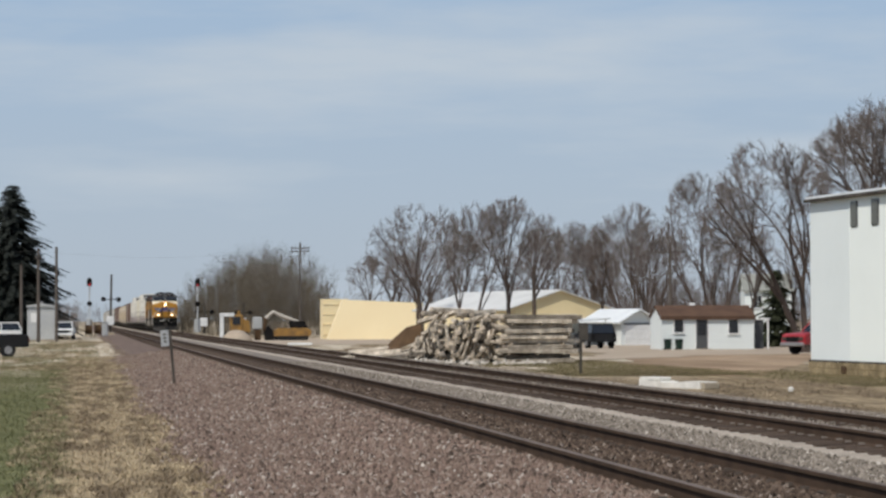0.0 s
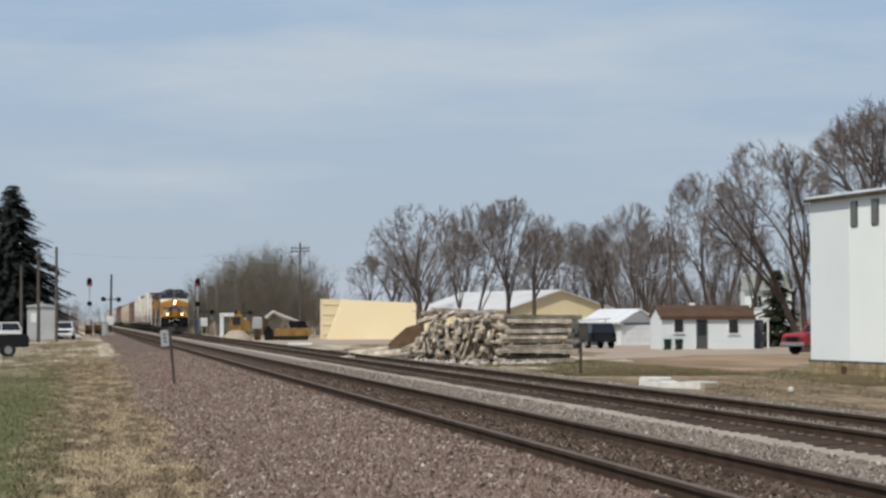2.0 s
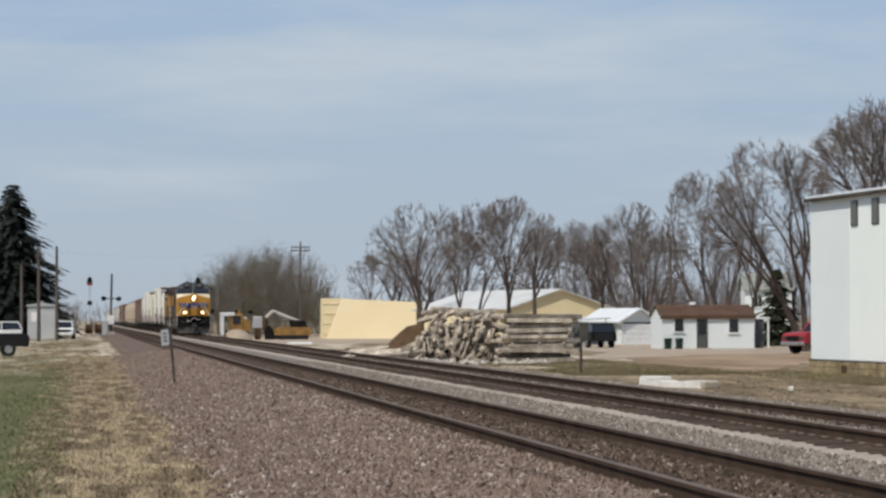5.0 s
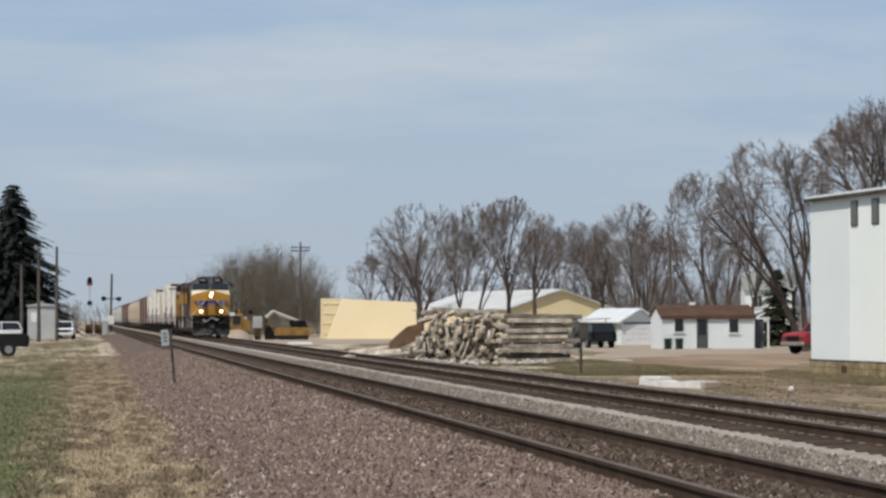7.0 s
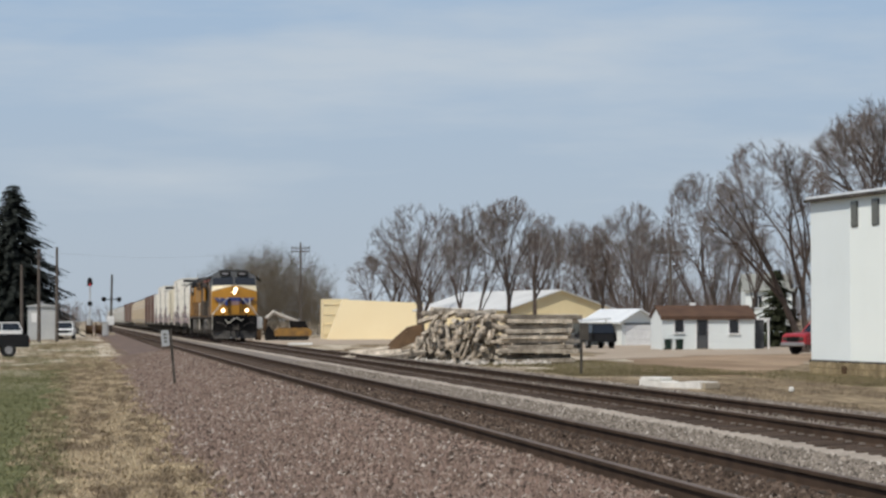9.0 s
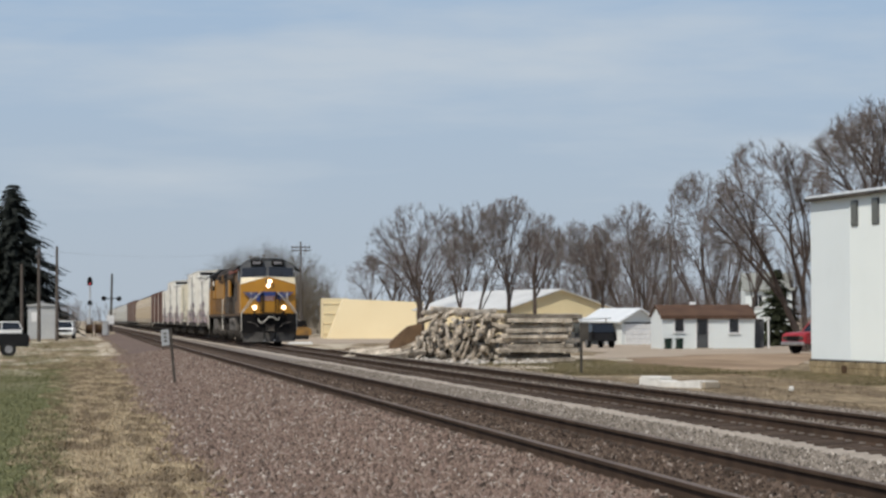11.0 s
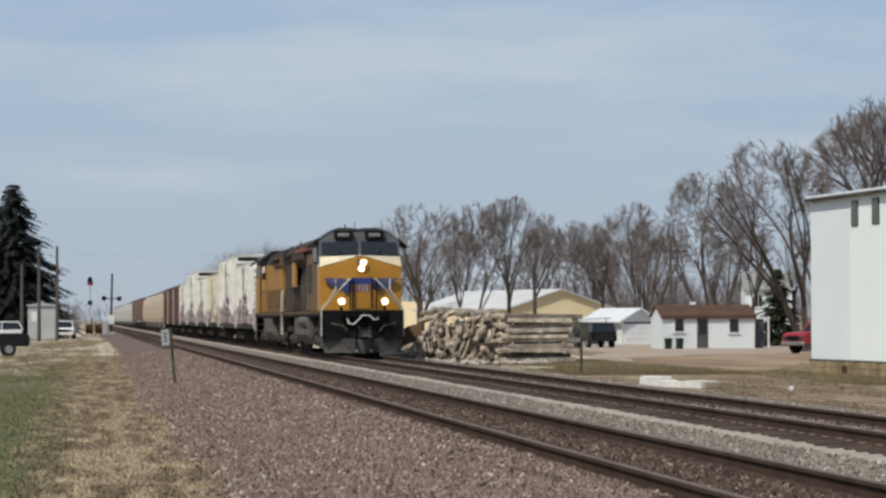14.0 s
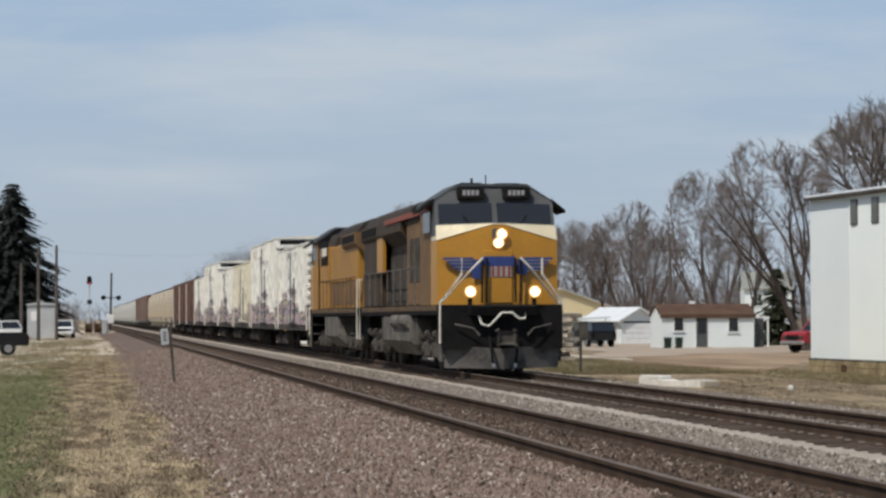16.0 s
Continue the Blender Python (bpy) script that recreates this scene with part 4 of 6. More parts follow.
# ---- buildings and yard ----
def tower_building():
    """Tall white elevator on a block foundation, its long side to the line."""
    e = thing("elevator_building", pose(23.66, 93.8, gz(23, 93), 0, 0, -86), "tall white metal-clad building with narrow openings on a block base", "building")
    w, d, h = 16.0, 11.0, 5.66
    part("foundation", box(B(), (-0.06, -0.06, -0.3), (w, d, 0.42), 0.02), BLOCK_TAN, e, "stained concrete block base")
    for k in range(22):
        for r in range(2):
            part("block", box(B(), (0.02 + k * 0.62 + r * 0.3, -0.085, 0.0 + r * 0.21), (0.60 + k * 0.62 + r * 0.3, -0.05, 0.195 + r * 0.21), 0.01), BLOCK_TAN, e)
    for x in (3.3, 7.9):
        part("vent_hole", box(B(), (x, -0.095, 0.06), (x + 0.5, -0.04, 0.30)), EARTH, e, "dark hole in the block base")
    part("wall_greyed", box(B(), (0, 0, 0.42), (3.95, d, h)), WALL_GREYED, e, "greyed white panels")
    part("wall", box(B(), (3.95, -0.012, 0.42), (w, d - 0.02, h)), WALL_WHITE, e, "white painted panels")
    part("panel_joint", box(B(), (3.92, -0.02, 0.42), (3.97, 0.01, h)), WALL_GREYED, e)
    part("skirt_flashing", box(B(), (-0.04, -0.06, 0.40), (w, 0.0, 0.47)), UNDER_GREY, e, "dark flashing strip")
    pane = material("dim_olive_glass", (0.10, 0.095, 0.065), rough=0.3, bump=0)
    for x in (4.15, 6.1):
        win = part("window", box(B(), (x, -0.05, h - 1.0), (x + 0.62, 0.04, h - 0.20), 0.01), LOCO_GREY, e, "narrow dark opening")
        part("pane", box(B(), (x + 0.08, -0.058, h - 0.97), (x + 0.58, -0.05, h - 0.24)), pane, win)
    part("roof", box(B(), (-0.15, -0.12, h), (w + 0.2, d + 0.2, h + 0.10), 0.02), METAL_ROOF, e, "pale metal roof")
    part("gutter", box(B(), (-0.13, -0.20, h - 0.09), (w + 0.2, -0.10, h + 0.02), 0.02), UNDER_GREY, e, "dark gutter under the roof edge")


def window(parent, x0, x1, z0, z1, y, panes=2):
    f = part("window", box(B(), (x0 - 0.06, y - 0.05, z0 - 0.06), (x1 + 0.06, y + 0.03, z1 + 0.06), 0.01), WHITE, parent)
    w = (x1 - x0) / panes
    for k in range(panes):
        part("pane", box(B(), (x0 + k * w + 0.02, y - 0.062, z0), (x0 + (k + 1) * w - 0.02, y - 0.05, z1)), DARK_GLASS, f)
    part("sill", box(B(), (x0 - 0.1, y - 0.1, z0 - 0.1), (x1 + 0.1, y, z0 - 0.06)), WHITE, f)
    return f


def gable(parent, w, d, h, peak, wall, roof, over=0.25, along="x"):
    """Walls and a pitched roof; the ridge runs along x or y."""
    part("wall", box(B(), (0, 0, 0), (w, d, h)), wall, parent)
    if along == "x":
        for x in (0.0, w - 0.1):
            part("gable_wall", prism(B(), [(0, h), (d, h), (d / 2, peak)], 0, x, x + 0.1), wall, parent)
        k = (peak - h) / (d / 2)
        for a, b in ((-over, d / 2), (d + over, d / 2)):
            z0 = h - k * over
            part("roof", prism(B(), [(a, z0), (b, peak), (b, peak + 0.12), (a, z0 + 0.12)], 0, -over, w + over), roof, parent)
    else:
        for y in (0.0, d - 0.1):
            part("gable_wall", prism(B(), [(0, h), (w, h), (w / 2, peak)], 1, y, y + 0.1), wall, parent)
        k = (peak - h) / (w / 2)
        for a, b in ((-over, w / 2), (w + over, w / 2)):
            z0 = h - k * over
            part("roof", prism(B(), [(a, z0), (b, peak), (b, peak + 0.12), (a, z0 + 0.12)], 1, -over, d + over), roof, parent)


def office():
    e = thing("small_house", pose(37.9, 190, -0.70, 0, 0, -2), "small white sided house with brown shingle roof and dark windows", "house")
    gable(e, 6.15, 4.6, 2.12, 2.80, HOUSE_WHITE, ROOF_BROWN, 0.1)
    for k in range(9):
        part("siding_board", box(B(), (0.0, -0.007, 0.1 + k * 0.22), (6.15, 0.005, 0.115 + k * 0.22)), WALL_GREYED, e)
    window(e, 0.82, 1.45, 1.15, 2.0, 0, 1)
    window(e, 4.45, 5.1, 1.08, 1.95, 0, 1)
    door = part("door", box(B(), (2.3, -0.04, 0.05), (3.06, 0.02, 2.06), 0.01), LOCO_GREY, e, "grey glazed door")
    part("door_pane", box(B(), (2.42, -0.055, 0.95), (2.94, -0.04, 1.9)), DARK_GLASS, door)
    part("door_frame", box(B(), (2.22, -0.03, 0.0), (3.14, 0.0, 2.12)), WHITE, e)
    part("step", box(B(), (2.2, -0.9, -0.1), (3.2, -0.02, 0.06), 0.02), CONCRETE, e)
    # roof brown here puts the eave's shadow into the board's colour
    part("fascia", box(B(), (-0.1, -0.16, 1.97), (6.25, -0.105, 2.10)), ROOF_BROWN, e)
    part("chimney", box(B(), (2.35, 2.6, 2.4), (2.7, 3.0, 3.1), 0.02), WHITE, e, "white chimney")
    part("porch_roof", box(B(), (6.25, 0.5, 1.95), (7.3, 3.2, 2.05)), WHITE, e)
    for y in (0.55, 3.1):
        part("porch_post", box(B(), (7.15, y, 0), (7.25, y + 0.1, 1.95)), WHITE, e)
    part("porch_screen", box(B(), (6.3, 0.6, 0.05), (6.9, 0.66, 1.95)), LOCO_GREY, e)
    for x in (38.15, 38.9):
        b = thing("wheeled_bin", pose(x, 189.2, -0.70) @ Matrix.Scale(0.74, 4), "dark green plastic wheeled bin by the house wall", "bin", "bins")
        part("body", prism(B(), [(-0.24, 0.06), (0.24, 0.06), (0.30, 0.9), (-0.30, 0.9)], 1, -0.3, 0.3), GREEN_PLASTIC, b)
        part("lid", box(B(), (-0.33, -0.34, 0.9), (0.33, 0.34, 0.97), 0.02), GREEN_PLASTIC, b)
        part("wheel", rod(B(), (-0.3, 0.28, 0.1), (0.3, 0.28, 0.1), 0.1), TYRE, b)


def garage():
    e = thing("garage", pose(40.95, 221, -0.72, 0, 0, 14), "white garage with bright metal roof and panelled door", "garage")
    gable(e, 3.0, 7.0, 1.88, 2.72, HOUSE_WHITE, METAL_ROOF, 0.35, along="y")
    d = part("garage_door", box(B(), (0.3, -0.05, 0.0), (2.6, 0.02, 1.6)), WHITE, e)
    for k in range(4):
        part("door_panel", box(B(), (0.34, -0.07, 0.03 + k * 0.4), (2.56, -0.05, 0.38 + k * 0.4), 0.01), WHITE, d)
    part("lintel", box(B(), (0.2, -0.08, 1.62), (2.7, 0.0, 1.74)), LOCO_GREY, e)
    o = thing("open_carport", pose(36.6, 221, -0.72, 0, 0, 14), "white flat-roofed carport beside the garage", "carport")
    part("roof", prism(B(), [(-1.4, 1.75), (3.6, 2.0), (3.6, 2.12), (-1.4, 1.87)], 1, -0.5, 5.5), METAL_ROOF, o)
    for x, y in ((-1.3, 0), (3.4, 0), (-1.3, 5), (3.4, 5)):
        part("post", box(B(), (x - 0.05, y - 0.05, 0), (x + 0.05, y + 0.05, 1.8 + (x + 1.3) * 0.05)), WHITE, o)
    part("back_wall", box(B(), (-1.3, 5.0, 0), (3.4, 5.1, 1.75)), WALL_GREYED, o)


def warehouse():
    e = thing("warehouse", pose(37.5, 256.9, -0.75, 0, 0, 12.6), "long low warehouse with ochre gable and pale metal roof", "warehouse")
    gable(e, 9.9, 25.0, 2.95, 4.6, OCHRE_WALL, ROOF_DULL, 0.3, along="y")
    for k in range(9):
        part("wall_seam", box(B(), (0.6 + k * 1.05, -0.02, 0), (0.63 + k * 1.05, 0.0, 2.95)), OCHRE_WALL, e)


def covered_stack():
    """A big pale tarpaulin drawn over a stack, with one sloping end, and the crate wall behind it."""
    e = thing("covered_stack", pose(25.1, 300, -0.72), "pale yellow sheeted stack with a sloping end in the yard", "stack")
    bm = B()
    f = [bm.verts.new(p) for p in ((0, 0, 0), (9.7, -1.504, 0), (9.7, -1.316, 3.75), (1.6, -0.05, 4.12))]
    g = [bm.verts.new((v.co.x + 0.3, v.co.y + 5, v.co.z)) for v in f]
    bm.faces.new(f), bm.faces.new(g[::-1])
    for i in range(4):
        bm.faces.new((f[(i + 1) % 4], f[i], g[i], g[(i + 1) % 4]))
    bmesh.ops.recalc_face_normals(bm, faces=bm.faces)
    part("sheet", bm, TAN_WALL, e)
    o = thing("panel_crate", pose(25.0, 309, -0.72), "ochre wooden panel crate behind the sheeted stack", "crate")
    part("body", box(B(), (0.35, 0, 0), (3.0, 3, 4.25)), OCHRE_WALL, o)
    for k in range(4):
        part("batten", box(B(), (0.30, -0.06, 0.5 + k * 1.05), (3.0, 0.0, 0.62 + k * 1.05)), TAN_WALL, o)


def tie_stacks():
    """Old ties: a neat stack, sides to the line, and a tumbled heap, ends to the line."""
    rng = random.Random(4)
    me = None

    def tie(m, length=2.6, thick=1.0):
        nonlocal me
        if me is None:
            bm = box(B(), (-1.3, -0.115, -0.085), (1.3, 0.115, 0.085), 0.008)
            ob = part("old_tie", bm, TIE_WOOD)
            me = ob.data
        else:
            ob = new("old_tie", me)
        ob.matrix_basis = m @ Matrix.Diagonal((length / 2.6, thick, thick, 1))
        return tagged(ob, "weathered grey wooden railway tie in a pile", "railway tie", "stacked old ties")

    z0 = -0.42
    for layer in range(10):
        z = z0 + 0.09 + layer * 0.176 + (layer // 2) * 0.052
        for row in range(5):
            tie(pose(18.45 + rng.uniform(-0.22, 0.24), 118.1 + row * 0.27 + (0.2 * (layer in (1, 4, 7))) + rng.uniform(-0.08, 0.09), z + rng.uniform(-0.006, 0.006), rng.uniform(-3, 3), rng.uniform(-1.0, 1.0), rng.uniform(-3, 3)), rng.uniform(2.6, 3.25))
        if layer % 2 and layer < 9:     # short cross pieces hold the layers apart
            for x in (17.3, 18.5, 19.6):
                tie(pose(x + rng.uniform(-0.15, 0.15), 118.6, z + 0.113, 0, 0, 90), 1.5, 0.32)
            tie(pose(18.45, 118.75, z + 0.113), 2.5, 0.32)
    for col in range(15):        # rough rows of ties, ends to the line
        x = 13.15 + 0.27 * col
        top = 0.35 + 1.6 * ease(13.1, 14.7, x)
        for level in range(int(top / 0.185) + (col % 3 == 1)):
            if rng.random() < 0.66:
                tie(pose(x + rng.uniform(-0.09, 0.09), 120.1 + 0.04 * level + rng.uniform(-0.8, 0.8), z0 + 0.1 + 0.188 * level + rng.uniform(-0.04, 0.04), rng.uniform(-32, 32), rng.uniform(-9, 9), 90 + rng.gauss(0, 9)), rng.uniform(1.9, 2.5), rng.uniform(0.7, 0.95))
    for k in range(130):         # loose ones slid down over them
        x = 13.0 + 3.7 * rng.random()
        z = z0 + 0.12 + (0.35 + 1.55 * ease(13.1, 14.7, x)) * rng.random()
        tie(pose(x, 119.0 + rng.uniform(-0.2, 0.4) + 0.25 * z, z, rng.uniform(-45, 45), rng.gauss(-45, 25), rng.gauss(20, 40)), rng.uniform(0.3, 0.9), rng.uniform(0.35, 0.62))
    for k in range(34):          # broken lengths standing on end against the heap
        x = rng.uniform(13.5, 17.0)
        tie(pose(x, 118.9 + rng.uniform(-0.1, 0.3), z0 + 0.35 + 1.05 * rng.random() * ease(13.1, 14.7, x), rng.uniform(-30, 30), rng.gauss(-78, 16), rng.uniform(-30, 30)), rng.uniform(0.5, 1.2), rng.uniform(0.3, 0.55))
    # earth bank and rubble beside the heap
    bm = B()
    ring = []
    for i, (x, z) in enumerate(((11.9, -0.47), (12.5, 0.1), (13.0, 0.62), (13.5, 1.05), (14.0, 1.18), (14.5, -0.47))):
        ring.append([bm.verts.new((x + rng.uniform(-0.06, 0.06), 120.4 + y + (-0.9 if z < -0.4 else 0) * (1 - y), z * (1 if 0.2 < y < 2 else 0.55) + (0 if 0.2 < y < 2 else -0.2))) for y in (0, 0.6, 1.6, 2.6)])
    for a, b in zip(ring, ring[1:]):
        for i in range(3):
            bm.faces.new((a[i], b[i], b[i + 1], a[i + 1]))
    tagged(part("earth_bank", bm, EARTH), "brown heap of earth beside the old ties", "earth heap")
    for name, mat, label, x0, x1, y0, y1, n, s in (("rubble", RUBBLE, "pale broken concrete rubble at the foot of the ties", 10.2, 14.2, 116.5, 120.5, 520, 0.17),
                                                  ("rubble", RUBBLE, "pale broken concrete rubble below the tie stack", 13.6, 18.6, 115.6, 117.6, 75, 0.17)):
        stones(name, mat, label, x0, x1, y0, y1, n, s, lambda p: -0.44, 5)
    for k in range(9):
        tie(pose(rng.uniform(11.4, 13.2), rng.uniform(119, 122), -0.3 + rng.random() * 0.5, rng.uniform(-30, 30), rng.uniform(-8, 8), rng.uniform(-25, 25)), rng.uniform(1.6, 2.6))
    for k in range(5):
        tie(pose(rng.uniform(14.6, 16.8), 120.3, 1.45 + rng.random() * 0.3, rng.uniform(-20, 20), rng.uniform(-6, 6), rng.uniform(20, 60)), 2.0)


def plank_pile():
    """Rough boards thrown on a low pile beside the earth bank."""
    rng = random.Random(17)
    me = part("loose_board", box(B(), (-0.9, -0.07, -0.02), (0.9, 0.07, 0.02), 0.005), PLANK).data
    first = scene.objects["loose_board"]
    for k in range(26):
        ob = first if k == 0 else new("loose_board", me)
        ob.matrix_basis = pose(12.0 + rng.gauss(0, 0.45), 126.0 + rng.gauss(0, 0.5), -0.43 + 0.021 * k, rng.uniform(-6, 6), rng.uniform(-5, 5), rng.gauss(5, 14)) @ Matrix.Diagonal((rng.uniform(0.6, 1.15), 1, 1, 1))
        tagged(ob, "weathered brown board on a low rubbish pile", "board", "loose boards")


def slabs():
    e = thing("concrete_slabs", pose(15.62, 76.2, -0.46, 0, 0, -72) @ Matrix.Scale(0.74, 4), "broken white concrete slabs lying in the grass", "slabs")
    bm = B()
    prism(bm, [(-2.2, 0), (2.2, 0), (2.2, 0.27), (1.2, 0.27), (0.6, 0.22), (-0.4, 0.2), (-0.9, 0.26), (-1.5, 0.24), (-2.2, 0.3)], 1, -0.35, 0.35)
    part("slab", bm, WHITE_CONCRETE, e)
    bm = box(B(), (-2.2, -0.3, 0.26), (-0.8, 0.2, 0.38), 0.02)
    part("slab", bm, WHITE_CONCRETE, e)
    part("slab_end", box(B(), (2.2, -0.3, 0.02), (2.42, 0.3, 0.24), 0.02), CONCRETE, e)
    s = thing("white_stone", pose(17.4, 71.0, -0.45), "small white stone in the dry grass", "stone")
    part("stone", box(B(), (-0.06, -0.06, 0), (0.06, 0.06, 0.13), 0.03), WHITE_CONCRETE, s)


def marker_posts():
    e = thing("marker_post", pose(2.60, 82.0, -0.46, 0, -4.5, 0), "thin leaning steel post with a small dull white marker board", "marker post")
    part("post", prism(B(), [(-0.035, -0.02), (0.035, -0.02), (0.035, 0.02), (0.015, 0.02), (0.0, 0.0), (-0.015, 0.02), (-0.035, 0.02)], 2, 0, 1.6), UNDER_GREY, e)
    b = part("board", box(B(), (-0.27, -0.05, 1.14), (-0.055, -0.03, 1.58), 0.005), SILVER, e, "dull white marker board with grey bars")
    for k in range(3):
        part("bar", box(B(), (-0.20, -0.056, 1.24 + k * 0.1), (-0.12, -0.05, 1.30 + k * 0.1)), TANK_GREY, b)
    e = thing("marker_post", pose(16.0, 93.5, -0.46), "dark steel post with the dark back of a sign", "marker post")
    part("post", box(B(), (-0.04, -0.03, 0), (0.04, 0.03, 1.70)), UNDER_GREY, e)
    part("board", box(B(), (-0.06, -0.05, 1.15), (0.24, -0.03, 1.70), 0.005), UNDER_GREY, e, "dark sign back")


def vehicle(name, m, label, paint, kind):
    """A car, pickup or van built from its side outline; nose towards -x."""
    e = thing(name, m, label, "vehicle")
    L, W = 4.9, 0.92
    shapes = {
        "pickup": ([(0.0, 0.5), (0.05, 0.95), (0.25, 1.08), (1.45, 1.15), (2.0, 1.16), (5.3, 1.15), (5.35, 0.5)], [(1.35, 1.12), (1.95, 1.72), (3.25, 1.76), (3.45, 1.12)], 5.35),
        "suv": ([(0.0, 0.45), (0.05, 0.9), (0.2, 1.02), (1.2, 1.08), (4.6, 1.10), (4.7, 0.45)], [(1.1, 1.06), (1.75, 1.66), (4.35, 1.70), (4.65, 1.08)], 4.7),
        "car": ([(0.0, 0.4), (0.05, 0.75), (0.3, 0.85), (1.2, 0.95), (4.5, 0.98), (4.6, 0.4)], [(1.1, 0.93), (1.9, 1.42), (3.4, 1.44), (4.2, 0.96)], 4.6)}
    low, up, L = shapes[kind]
    bm = prism(B(), [(x, z) for x, z in low], 1, -W, W)
    bmesh.ops.bevel(bm, geom=list(bm.edges), offset=0.05, segments=2, affect="EDGES")
    part("body", bm, paint, e)
    bm = prism(B(), up, 1, -W + 0.1, W - 0.1)
    for v in bm.verts:
        if v.co.z > 1.3:
            v.co.y *= 0.86
    cabin = part("cabin", bm, DARK_GLASS, e, "dark glazed cabin")
    top = [p for p in up if p[1] > 1.3]
    part("roof", box(B(), (top[0][0] - 0.03, -W + 0.2, top[0][1] - 0.03), (top[-1][0] + 0.05, W - 0.2, top[-1][1] + 0.03), 0.02), paint, cabin)
    for s in (-1, 1):
        for p, q in ((up[0], up[1]), (up[2], up[3])):
            y0, y1 = s * (W - 0.11), s * (W - 0.22)
            part("pillar", rod(B(), (p[0], y0 if p[1] < 1.3 else y1, p[1]), (q[0], y0 if q[1] < 1.3 else y1, q[1]), 0.05, n=6), paint, cabin)
        mid = (top[0][0] + top[-1][0]) / 2
        part("pillar", rod(B(), (mid, s * (W - 0.11), up[0][1]), (mid, s * (W - 0.22), top[0][1]), 0.05, n=6), paint, cabin)
        for x in (0.95, L - 1.05):
            w = part("wheel", rod(B(), (x, s * (W - 0.2), 0.36), (x, s * (W + 0.02), 0.36), 0.37, n=18), TYRE, e)
            part("rim", rod(B(), (x, s * (W + 0.0), 0.36), (x, s * (W + 0.035), 0.36), 0.2, n=12), STEEL, w)
        part("headlight", box(B(), (-0.03, s * 0.62 - 0.16, 0.72), (0.08, s * 0.62 + 0.16, 0.9), 0.02), SILVER if kind == "car" else UNDER_GREY, e)
        part("tail_light", box(B(), (L - 0.06, s * 0.75 - 0.08, 0.72), (L + 0.02, s * 0.75 + 0.08, 1.0), 0.02), UNDER_BLACK if kind == "suv" else RED_STRIPE, e)
    part("bumper", box(B(), (-0.1, -W + 0.05, 0.42), (0.1, W - 0.05, 0.62), 0.04), STEEL if kind == "pickup" else paint, e)
    part("grille", box(B(), (-0.03, -0.45, 0.66), (0.07, 0.45, 0.92), 0.02), UNDER_BLACK, e)
    if kind == "pickup":
        part("bed_liner", box(B(), (3.55, -W + 0.12, 1.10), (5.25, W - 0.12, 1.165)), UNDER_BLACK, e)
    return e


def utility_pole(x, y, h, label, arms=1, z=None, bearing=0):
    e = thing("utility_pole", pose(x, y, gz(x, y) - 0.05 if z is None else z, 0, 0, bearing), label, "pole", "utility poles")
    part("pole", rod(B(), (0, 0, 0), (0, 0, h), 0.17, 0.11, n=10), POLE_WOOD, e)
    for k in range(arms):
        z1 = h - 0.8 - 0.42 * k
        a = part("crossarm", box(B(), (-1.25, -0.07, z1), (1.25, 0.05, z1 + 0.14)), POLE_WOOD, e)
        for i in (-1.1, -0.6, 0.6, 1.1):
            part("insulator", rod(B(), (i, 0, z1 + 0.14), (i, 0, z1 + 0.34), 0.06, 0.04), LOCO_GREY, a)
    return e


def signal(x, y, h, label, arms=1):
    e = thing("railway_signal", pose(x, y, gz(x, y)), label, "signal", "line signals")
    part("mast", rod(B(), (0, 0, 0), (0, 0, h), 0.08, n=10), SILVER, e)
    part("base", box(B(), (-0.35, -0.35, 0), (0.35, 0.35, 0.5), 0.03), CONCRETE, e)
    part("case", box(B(), (-0.35, 0.12, 0.6), (0.35, 0.5, 2.0), 0.02), SILVER, e)
    head = part("head", prism(B(), [(-0.27, h - 0.45), (0.27, h - 0.45), (0.3, h - 0.1), (0.25, h + 0.3), (0.1, h + 0.5), (-0.1, h + 0.5), (-0.25, h + 0.3), (-0.3, h - 0.1)], 1, -0.2, -0.1), UNDER_BLACK, e, "tall black backing board")
    part("lens", rod(B(), (0, -0.36, h - 0.3), (0, -0.2, h - 0.3), 0.12, n=12), SIGNAL_RED, head, "lit red lens")
    part("hood", rod(B(), (0, -0.5, h + 0.12), (0, -0.2, h + 0.12), 0.13, n=12), UNDER_BLACK, head)
    second = part("head", rod(B(), (0.0, -0.12, h - 2.4), (0.0, -0.2, h - 2.4), 0.28, n=20), UNDER_BLACK, e)
    bm = B()
    for k in range(int(h / 0.4)):
        box(bm, (-0.2, 0.1, 0.5 + k * 0.4), (0.2, 0.13, 0.53 + k * 0.4))
    part("rungs", bm, SILVER, e)
    return e


